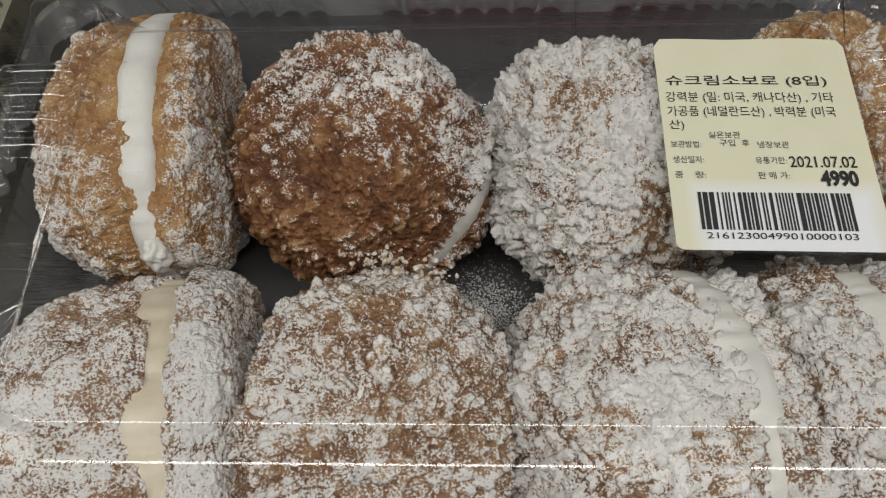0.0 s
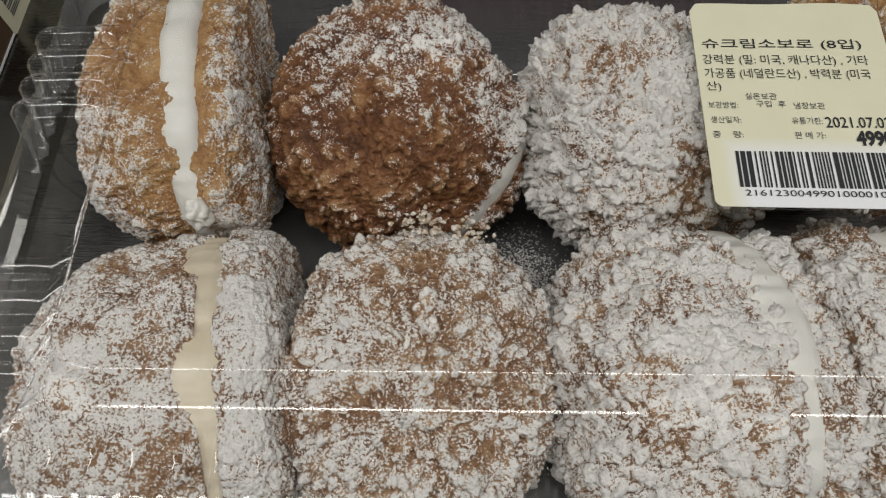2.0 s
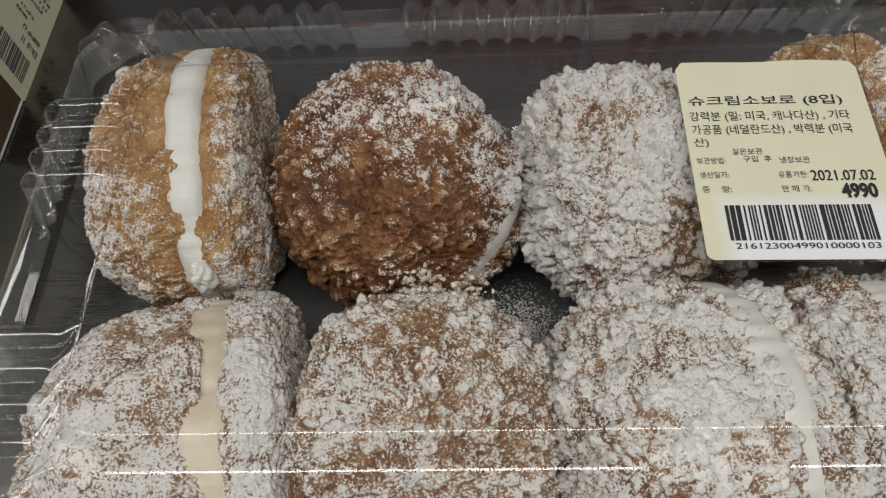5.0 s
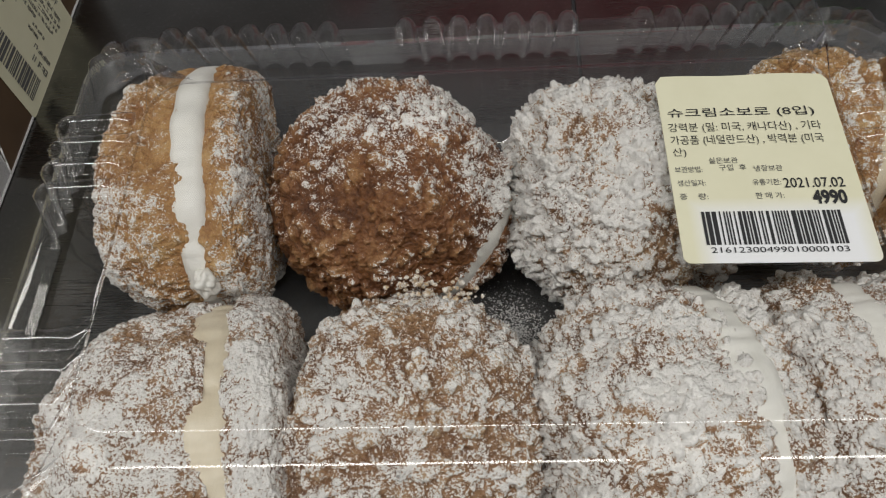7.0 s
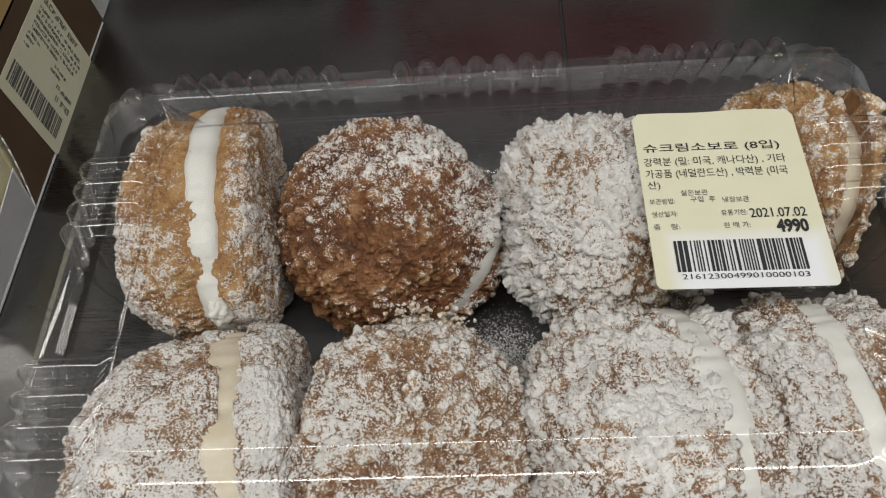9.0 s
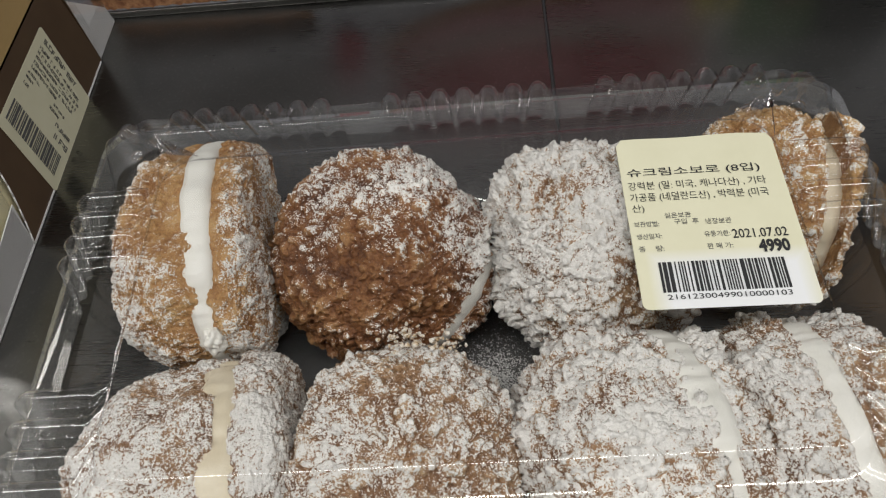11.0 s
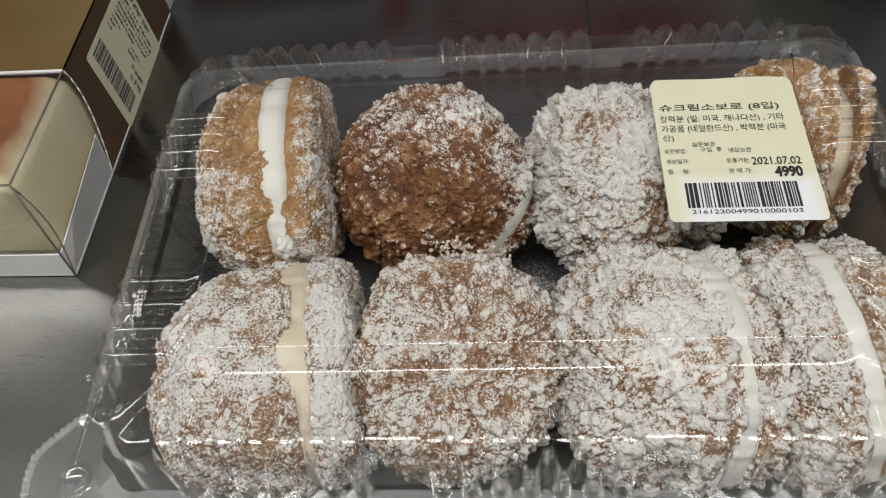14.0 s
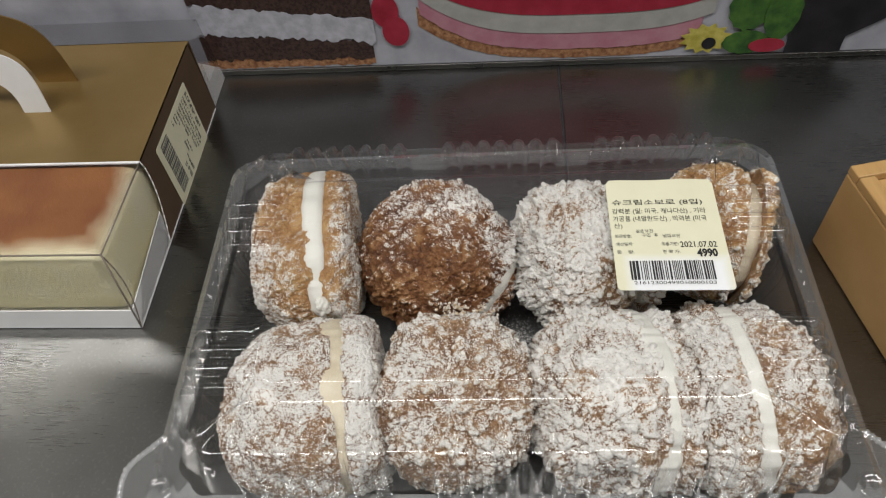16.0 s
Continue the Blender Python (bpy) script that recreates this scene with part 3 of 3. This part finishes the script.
cream_bun("golden crumble cream bun behind the price label", (0.140, 0.184, 0.036), (-1, 0.20, 0.15), 0.040, 0.036, 0.036, 0.006, 0.0030, CRUST_PALE, CUSTARD, (0.14, 0.10), (-0.5, -0.6, 0.3), 14, 0.82, 0.8)
cream_bun("sugared cream bun standing on edge with a wide cream seam", (-0.0664, 0.080, 0.039), (-1, -0.17, 0.05), 0.045, 0.037, 0.048, 0.0185, 0.0034, CRUST, CUSTARD, (0.46, 0.72), ((0.2, 0.1, 0.9), (0.4, -0.2, 0.8)), 15, 0.975, 0.36, (0.66, 0.62), 1.25)
splashed_bun = cream_bun("crumbly cream bun dusted with sugar, dome turned outward", (-0.010, 0.085, 0.0335), (0.0, -0.45, 0.8), 0.039, 0.042, 0.036, 0.018, 0.003, CRUST, CREAM, (0.36, 0.4), (0.1, -0.1, 0.9), 16, 0.98, 0.85, 0.58, 1.2)
cream_bun("large cream bun covered in white icing sugar", (0.0755, 0.083, 0.039), (-0.95, -0.12, 0.22), 0.045, 0.037, 0.046, 0.022, 0.0032, CRUST, CREAM, (0.68, 0.55), (-0.1, 0.4, 0.9), 17, 1.0, 0.95, 0.72, 1.1)
cream_bun("sugared cream bun standing on edge against the box side", (0.1225, 0.086, 0.038), (-1, -0.14, 0.02), 0.047, 0.036, 0.022, 0.030, 0.0034, CRUST, CREAM, (0.58, 0.34), ((-0.3, 0.1, 0.8), (-0.6, 0.9, 0.9)), 18, 0.96, 0.8, 0.6)


dab(edge_bun, (-0.0795, 0.1275, 0.0535), (0.004, 0.004, 0.0045), CREAM, 3, "cream squeezed out at the end")
for k, (x, y, sx, sy) in enumerate(((-0.0100, 0.0860, 0.0026, 0.0070), (-0.0098, 0.0925, 0.0034, 0.0030), (-0.0150, 0.0935, 0.0048, 0.0019), (-0.0052, 0.0945, 0.0036, 0.0018), (-0.0182, 0.0955, 0.0016, 0.0022))):
    dab(splashed_bun, (x, y, 0.0752 - 0.12 * abs(y - 0.086)), (sx, sy, 0.0013), CREAM, 5 + 3 * k, "splash of white cream")


# ---- writing ----
def writing(body, x0, x1, y0, y1, mat, parent, bold=0.0, name="printed_text", z=0.0003):
    """Letters laid flat and fitted to a box in the parent's x and y."""
    cu = bpy.data.curves.new(name, "FONT")
    cu.body = body
    cu.offset = bold
    cu.resolution_u = 3
    tmp = new(name, cu)
    bpy.context.view_layer.update()
    me = bpy.data.meshes.new_from_object(tmp.evaluated_get(bpy.context.evaluated_depsgraph_get()))
    bpy.data.objects.remove(tmp)
    co = np.array([v.co[:] for v in me.vertices])
    lo, hi = co.min(0), co.max(0)
    co[:, 0] = x0 + (co[:, 0] - lo[0]) / (hi[0] - lo[0]) * (x1 - x0)
    co[:, 1] = y0 + (co[:, 1] - lo[1]) / (hi[1] - lo[1]) * (y1 - y0)
    co[:, 2] = z
    me.vertices.foreach_set("co", co.ravel())
    me.materials.clear()
    me.materials.append(mat)
    ob = new(name, me)
    ob.parent = parent
    return ob


def bars(parent, x0, x1, y0, y1, salt, mat=INK, name="code_bar", z=0.0003, count=95):
    rnd = random.Random(salt)
    step = (x1 - x0) / count
    i = 0
    while i < count:
        w = rnd.choice((1, 1, 1, 2, 2, 3))
        a, b = x0 + i * step, x0 + min(i + w, count) * step
        part(name, slab(a, b, y0, y1, z - 0.0001, z), mat, parent)
        i += w + rnd.choice((1, 1, 1, 2, 2))


def rounded(x0, x1, y0, y1, r, n=6):
    out = []
    for cx, cy, a0 in ((x1 - r, y0 + r, -90), (x1 - r, y1 - r, 0), (x0 + r, y1 - r, 90), (x0 + r, y0 + r, 180)):
        out += [(cx + r * math.cos(radians(a0 + 90 * i / n)), cy + r * math.sin(radians(a0 + 90 * i / n))) for i in range(n + 1)]
    return out


label = thing("price_label", "cream paper price sticker with black print on the lid", "label", loc=(0.0668, 0.1178, 0.0809))
MM = 0.001
top_edge = [(0.0522 - 0.0502 * i / 24, 0.0682 + 0.0007 * math.sin(i / 24 * 3.0) + 0.0004 * math.sin(i / 24 * 8)) for i in range(25)]
outline = rounded(0, 0.0537, 0, 0.068, 0.0022)[:8] + top_edge + rounded(0, 0.0537, 0, 0.068, 0.0022)[20:]
part("sticker", prism(outline, 0.0002), CODE_PAPER, label)
# words, left and right end, middle height, letter height in millimetres
for body, x0, x1, yc, h, mat, bold in (
        ("슈크림소보로 (8입)", 2.2, 46.6, 53.1, 4.1, INK, 0.002), ("강력분 (밀: 미국, 캐나다산) , 기타", 1.8, 47.4, 47.3, 4.0, INK, -0.004), ("가공품 (네덜란드산) , 박력분 (미국", 1.8, 47.1, 42.4, 4.0, INK, -0.004),
        ("산)", 1.8, 5.8, 37.9, 3.6, INK, -0.004), ("실온보관", 11.9, 20.4, 34.8, 2.2, GREY_INK, 0.0), ("보관방법:", 1.6, 9.6, 31.7, 2.2, GREY_INK, 0.0), ("구입  후", 14.6, 22.4, 32.2, 2.2, GREY_INK, 0.0),
        ("냉장보관", 24.6, 32.8, 31.7, 2.2, GREY_INK, 0.0), ("생산일자:", 1.7, 9.8, 26.8, 2.2, GREY_INK, 0.0), ("유통기한:", 23.3, 31.3, 26.7, 2.2, GREY_INK, 0.0), ("2021.07.02", 32.0, 49.2, 26.3, 3.5, INK, 0.006),
        ("중    량:", 1.7, 9.8, 22.0, 2.2, GREY_INK, 0.0), ("판 매 가:", 23.3, 31.3, 22.0, 2.2, GREY_INK, 0.0), ("4990", 39.1, 48.7, 21.2, 5.0, INK, 0.04), ("21612300499010000103", 7.9, 45.2, 4.0, 1.8, INK, 0.0)):
    writing(body, x0 * MM, x1 * MM, (yc - h / 2) * MM, (yc + h / 2) * MM, mat, label, bold)
bars(label, 6.9 * MM, 46.0 * MM, 5.7 * MM, 16.7 * MM, 5)


# ---- cake box with a clear window ----
box = thing("cake_box", "gold and brown card cake box with a clear window and handle", "cake box", loc=(-0.33, 0.245, 0))
BX0, BX1, BY0, BYM, BY1, BZ = -0.125, 0.126, -0.098, -0.017, 0.098, 0.062


def panel(name, corners, thick, mat, lab=""):
    """A flat sheet through its corners, with thickness behind it."""
    bm = bmesh.new()
    f = bm.faces.new([bm.verts.new(c) for c in corners])
    bm.normal_update()
    nrm = f.normal.copy()
    r = bmesh.ops.extrude_face_region(bm, geom=[f])
    bmesh.ops.translate(bm, verts=[g for g in r["geom"] if isinstance(g, bmesh.types.BMVert)], vec=-nrm * thick)
    bmesh.ops.recalc_face_normals(bm, faces=bm.faces[:])
    ob = part(name, bm, mat, box, lab)
    ob.visible_shadow = mat is not WINDOW
    return ob


curve = [(BX1, BYM - 0.002 + 0.006 * math.sin(math.pi * (k / 10) ** 0.8) - 0.014 * (k / 10), BZ - k / 10 * (BZ - 0.001)) for k in range(11)]
panel("top_panel", [(BX0, BYM - 0.002, BZ), (BX1, BYM - 0.002, BZ), (BX1, BY1, BZ), (BX0, BY1, BZ)], 0.0006, GOLD, "glossy gold top")
panel("side_panel", [(BX1, BY1 - 0.004, BZ)] + [(BX1, y, z) for _, y, z in curve] + [(BX1, BY1, 0.0008)], 0.0006, BROWN_CARD, "dark brown side")
panel("back_panel", [(BX1, BY1, 0.0008), (BX0, BY1, 0.0008), (BX0, BY1, BZ), (BX1, BY1, BZ)], 0.0006, BROWN_CARD)
panel("side_panel", [(BX0, BY0, 0.0008), (BX0, BY0, BZ), (BX0, BY1, BZ), (BX0, BY1, 0.0008)], 0.0006, BROWN_CARD)
part("tray", slab(BX0, BX1 + 0.0004, BY0, BY1 - 0.002, 0.0006, 0.0016), WHITE_CARD, box, "white card tray")
panel("tray_lip", [(BX0, BY0, 0.001), (BX1, BY0, 0.001), (BX1, BY0 + 0.0020, 0.0165), (BX0, BY0 + 0.0020, 0.0165)], 0.0006, WHITE_CARD)
panel("tray_lip", [(BX1, BY0, 0.001), (BX1, BYM - 0.016, 0.001), (BX1, BYM - 0.009, 0.024), (BX1, BY0 + 0.0020, 0.0165)], 0.0006, WHITE_CARD)
panel("window_front", [(BX0, BY0, 0.001), (BX1, BY0, 0.001), (BX1 - 0.001, BY0 + 0.009, BZ), (BX0, BY0 + 0.009, BZ)], 0.0003, WINDOW, "clear film")
panel("window_top", [(BX0, BY0 + 0.009, BZ), (BX1 - 0.001, BY0 + 0.009, BZ), (BX1, BYM - 0.002, BZ), (BX0, BYM - 0.002, BZ)], 0.0003, WINDOW, "clear film")
panel("window_side", [(BX1, BY0, 0.001), (BX1, BYM - 0.016, 0.001), (BX1, BYM - 0.002, BZ), (BX1 - 0.001, BY0 + 0.009, BZ)], 0.0003, WINDOW, "clear film")
BYB = BY1 + 0.034
panel("window_top", [(BX0, BY1, BZ), (BX1, BY1, BZ), (BX1 - 0.001, BYB - 0.009, BZ), (BX0, BYB - 0.009, BZ)], 0.0003, WINDOW, "clear film")
panel("window_side", [(BX1, BY1, 0.001), (BX1, BYB, 0.001), (BX1 - 0.001, BYB - 0.009, BZ), (BX1, BY1, BZ)], 0.0003, WINDOW, "clear film")
panel("window_back", [(BX1, BYB, 0.001), (BX0, BYB, 0.001), (BX0, BYB - 0.009, BZ), (BX1 - 0.001, BYB - 0.009, BZ)], 0.0003, WINDOW, "clear film")
panel("tray_lip", [(BX1 - 0.0006, BY1, 0.001), (BX1 - 0.0006, BYB, 0.001), (BX1 - 0.0006, BYB - 0.0015, 0.0125), (BX1 - 0.0006, BY1 + 0.001, 0.042)], 0.0006, WHITE_CARD)
part("card_edge", slab(BX0, BX1 + 0.0003, BYM - 0.0032, BYM - 0.0018, BZ - 0.0004, BZ + 0.0008, 0.0002), WHITE_CARD, box)


def fold(a, b, r=0.00055, mat=None):
    """A sharp fold of the film seen as a thin line."""
    a, b = Vector(a), Vector(b)
    bm = bmesh.new()
    bmesh.ops.create_cone(bm, cap_ends=True, segments=8, radius1=r, radius2=r, depth=(b - a).length, matrix=Matrix.Translation((a + b) / 2) @ (b - a).to_track_quat("Z", "Y").to_matrix().to_4x4())
    return part("fold", bm, mat or CREASE, box, smooth=True)


CREASE = material("film_fold", 0.3, base=(0.20, 0.165, 0.13))
fold((BX1, BY0, 0.001), (BX1 - 0.001, BY0 + 0.009, BZ))
bow = [Vector((BX1 - 0.001 * k / 8 + 0.0012 * math.sin(math.pi * k / 8), BY0 + 0.009 * k / 8 + 0.0045 * math.sin(math.pi * k / 8), 0.001 + (BZ - 0.001) * k / 8)) for k in range(9)]
for p, q in zip(bow, bow[1:]):
    fold(p, q, 0.0004)
fold((BX0, BY0 + 0.009, BZ), (BX1 - 0.001, BY0 + 0.009, BZ))
fold((BX1 - 0.001, BY0 + 0.009, BZ), (BX1, BYM - 0.002, BZ))

for p, q in zip(curve, curve[1:]):
    fold(Vector(p) + Vector((0.0003, -0.0003, 0)), Vector(q) + Vector((0.0003, -0.0003, 0)), 0.0004, WHITE_CARD)


def arch(x_in, x_out, height, inner, mat, y, lean, lab):
    """Half a carrying handle standing on the top: a flat band bent over."""
    pts = []
    n = 18
    for i in range(n + 1):
        a = math.pi / 2 * i / n
        pts.append((x_out * math.cos(a) ** 0.45, height * math.sin(a) ** 0.45))
    back = []
    for i in range(n + 1):
        a = math.pi / 2 * i / n
        back.append((x_in * math.cos(a) ** 0.6, inner * math.sin(a) ** 0.6))
    right = pts + back[::-1]
    left = [(-x, z) for x, z in right]
    for o in (right, left):
        bm = bmesh.new()
        f = bm.faces.new([bm.verts.new((x, 0, z)) for x, z in o])
        r = bmesh.ops.extrude_face_region(bm, geom=[f])
        bmesh.ops.translate(bm, verts=[g for g in r["geom"] if isinstance(g, bmesh.types.BMVert)], vec=(0, 0.0008, 0))
        bmesh.ops.recalc_face_normals(bm, faces=bm.faces[:])
        bm.transform(Matrix.Translation((-0.012, y, BZ)) @ Matrix.Rotation(radians(lean), 4, "X"))
        part("handle", bm, mat, box, lab)


arch(0.045, 0.072, 0.060, 0.036, GOLD, 0.058, 6, "gold card handle")
arch(0.046, 0.064, 0.046, 0.028, WHITE_CARD, 0.028, -8, "white card handle")

# label on the box side: unreadable print as bars
side_label = thing("box_label", "cream paper sticker with small grey print on the cake box side", "label", loc=(BX1 - 0.33 + 0.0007, 0.2785, 0.026))
side_label.rotation_euler = (0, radians(90), 0)
part("sticker", prism(rounded(-0.026, 0.026, -0.0335, 0.0335, 0.002), 0.0002), PAPER, side_label)
rnd = random.Random(4)
for u, x, w, h in ((0.029, -0.020, 0.030, 0.0030), (0.0235, -0.021, 0.038, 0.0019), (0.0200, -0.021, 0.040, 0.0019), (0.0165, -0.021, 0.040, 0.0019), (0.0130, -0.021, 0.036, 0.0019), (0.0095, -0.021, 0.022, 0.0018),
                   (0.0055, -0.022, 0.010, 0.0015), (0.0055, 0.002, 0.010, 0.0015), (0.0020, -0.022, 0.007, 0.0015), (0.0020, 0.000, 0.008, 0.0015), (-0.0020, -0.022, 0.004, 0.0014), (-0.0025, 0.008, 0.013, 0.0024), (-0.0085, 0.010, 0.011, 0.0034)):
    end = x + w
    while x < end:
        s = rnd.uniform(0.35, 0.9) * h
        y = rnd.uniform(-0.08, 0.08) * h
        bm = bmesh.new()
        for a, b, c, d in rnd.sample(((0, 1, 0.34, 0.5), (0, 1, -0.5, -0.34), (0, 0.25, -0.5, 0.5), (0.75, 1, -0.4, 0.5), (0.2, 0.8, -0.1, 0.08)), rnd.choice((2, 3, 3, 4))):
            piece = slab(x + a * s, x + b * s, u + y + c * h, u + y + d * h, 0.0002, 0.0003)
            scrap = bpy.data.meshes.new("scrap")
            piece.to_mesh(scrap)
            bm.from_mesh(scrap)
            bpy.data.meshes.remove(scrap)
        part("print_bar", bm, GREY_INK, side_label)
        x += s + rnd.choice((0.12, 0.16, 0.2, 0.8)) * h
bars(side_label, -0.023, 0.020, -0.0275, -0.0145, 9, GREY_INK, count=80)


def sponge_cake():
    ob = thing("sponge_cake", "yellow sponge cake with a browned top inside the box", "cake", loc=(-0.33, 0.20, 0.002))
    bm = slab(-0.118, 0.1215, -0.0425, 0.06, 0.0, 0.0565, 0.009, 6)
    bmesh.ops.subdivide_edges(bm, edges=bm.edges[:], cuts=3, use_grid_fill=True)
    for vtx in bm.verts:
        vtx.co += Vector((1, 1, 0.5)) * (noise.noise(vtx.co * 50) * 0.0018)
    part("sponge", bm, SPONGE, ob, smooth=True)
    return ob


sponge_cake()

# ---- wood-print box ----
wood = thing("wooden_box", "light brown wood-grain box standing beside the clamshell", "box", loc=(0.2005, 0.208, 0))
wood.rotation_euler = (0, 0, radians(12))
part("body", slab(0.0, 0.13, -0.19, 0.0, 0.0005, 0.060, 0.0012), KRAFT, wood)
for x0, x1, y0, y1 in ((0.0, 0.13, -0.009, 0.0), (0.0, 0.009, -0.19, -0.0095), (0.121, 0.13, -0.19, -0.0095)):
    part("rim_board", slab(x0, x1, y0, y1, 0.0605, 0.066, 0.0008), KRAFT, wood)

# ---- poster along the back wall ----
poster = thing("poster", "printed poster of cakes, berries and leaves on the wall", "poster", loc=(0.0, WALL_Y + 0.0005, 0.0))
P_BACK = print_colour("print_pale", (0.30, 0.30, 0.34), (0.44, 0.44, 0.49), 25)
P_CHOC = print_colour("print_chocolate", (0.018, 0.010, 0.009), (0.075, 0.042, 0.034), 420)
P_CREAM = print_colour("print_cream", (0.34, 0.34, 0.38), (0.48, 0.48, 0.53), 120)
P_CRUST = print_colour("print_biscuit", (0.16, 0.06, 0.025), (0.42, 0.22, 0.11), 260)
P_RED = print_colour("print_red", (0.26, 0.012, 0.028), (0.35, 0.025, 0.05), 60)
P_PINK = print_colour("print_pink", (0.38, 0.15, 0.20), (0.44, 0.22, 0.26), 60)
P_IVORY = print_colour("print_ivory", (0.31, 0.31, 0.29), (0.39, 0.38, 0.36), 60)
P_GREEN = print_colour("print_green", (0.02, 0.07, 0.015), (0.07, 0.16, 0.03), 90)
P_YELLOW = print_colour("print_yellow", (0.35, 0.30, 0.04), (0.55, 0.48, 0.12), 120)
P_DARK = print_colour("print_dark", (0.008, 0.008, 0.010), (0.02, 0.018, 0.022), 60)


def printed(name, pts, layer, mat):
    """A flat printed shape on the poster, by x and height."""
    bm = prism(pts, 0.0002, Matrix.Translation((0, -0.0004 * layer, 0)) @ Matrix.Rotation(radians(90), 4, "X"))
    return part(name, bm, mat, poster)


def band(x0, x1, lower, upper, n=40):
    xs = [x0 + (x1 - x0) * i / n for i in range(n + 1)]
    return [(x, lower(x)) for x in xs] + [(x, upper(x)) for x in reversed(xs)]


def jag(f, amp, scale):
    return lambda x: f(x) + amp * noise.noise(Vector((x * scale, 3.7, amp * 900)))


def oval(cx, cz, rx, rz, n=28, wob=0.0):
    return [(cx + rx * math.cos(i * math.tau / n) * (1 + wob * (i % 2)), cz + rz * math.sin(i * math.tau / n) * (1 + wob * (i % 2))) for i in range(n)]


printed("sheet", [(-0.9, 0.0046), (0.9, 0.0046), (0.9, 0.2), (-0.9, 0.2)], 0, P_BACK)
printed("cake_layer", band(-0.215, -0.083, jag(lambda x: 0.006, 0.002, 300), jag(lambda x: 0.015, 0.002, 250), 60), 1, P_CRUST)
printed("cake_layer", band(-0.215, -0.083, jag(lambda x: 0.013 - 0.02 * (x + 0.15), 0.003, 260), jag(lambda x: 0.034 - 0.10 * (x + 0.15), 0.003, 300), 80), 2, P_CHOC)
printed("cake_layer", band(-0.215, -0.080, jag(lambda x: 0.033 - 0.10 * (x + 0.15), 0.004, 330), jag(lambda x: 0.056 - 0.13 * (x + 0.15), 0.003, 240), 80), 3, P_CREAM)
printed("cake_layer", band(-0.215, -0.080, jag(lambda x: 0.055 - 0.13 * (x + 0.15), 0.003, 280), jag(lambda x: 0.095 - 0.13 * (x + 0.15), 0.003, 240), 80), 2, P_CHOC)
printed("cherry", oval(-0.070, 0.053, 0.010, 0.014), 3, P_RED)
printed("cherry", oval(-0.064, 0.036, 0.010, 0.013), 4, P_RED)
bowl = lambda base, k: (lambda x: base + k * abs((x - 0.075) / 0.125) ** 3.2)
printed("cake_crust", band(-0.047, 0.157, jag(bowl(0.0062, 0.036), 0.0012, 160), jag(bowl(0.0165, 0.042), 0.0016, 200)), 1, P_CRUST)
printed("cake_layer", band(-0.045, 0.158, jag(bowl(0.0145, 0.040), 0.0014, 180), bowl(0.031, 0.040)), 2, P_PINK)
printed("cake_layer", band(-0.045, 0.165, bowl(0.029, 0.038), bowl(0.046, 0.036)), 3, P_IVORY)
printed("cake_layer", band(-0.040, 0.160, bowl(0.045, 0.034), lambda x: 0.12), 4, P_RED)
printed("flower", oval(0.163, 0.020, 0.014, 0.010, 24, 0.35), 4, P_YELLOW)
printed("flower_centre", oval(0.166, 0.016, 0.005, 0.005), 5, P_DARK)
printed("leaf", oval(0.190, 0.047, 0.015, 0.020, 26, 0.08), 4, P_GREEN)
printed("leaf", oval(0.192, 0.016, 0.016, 0.010, 26, 0.05), 5, P_GREEN)
printed("leaf", oval(0.213, 0.040, 0.012, 0.022, 26, 0.06), 5, P_GREEN)
printed("petal", oval(0.208, 0.013, 0.013, 0.006), 6, P_RED)
printed("dark_corner", [(0.222, 0.0047), (0.262, 0.0047), (0.262, 0.018), (0.287, 0.034), (0.262, 0.09), (0.222, 0.09)], 4, P_DARK)
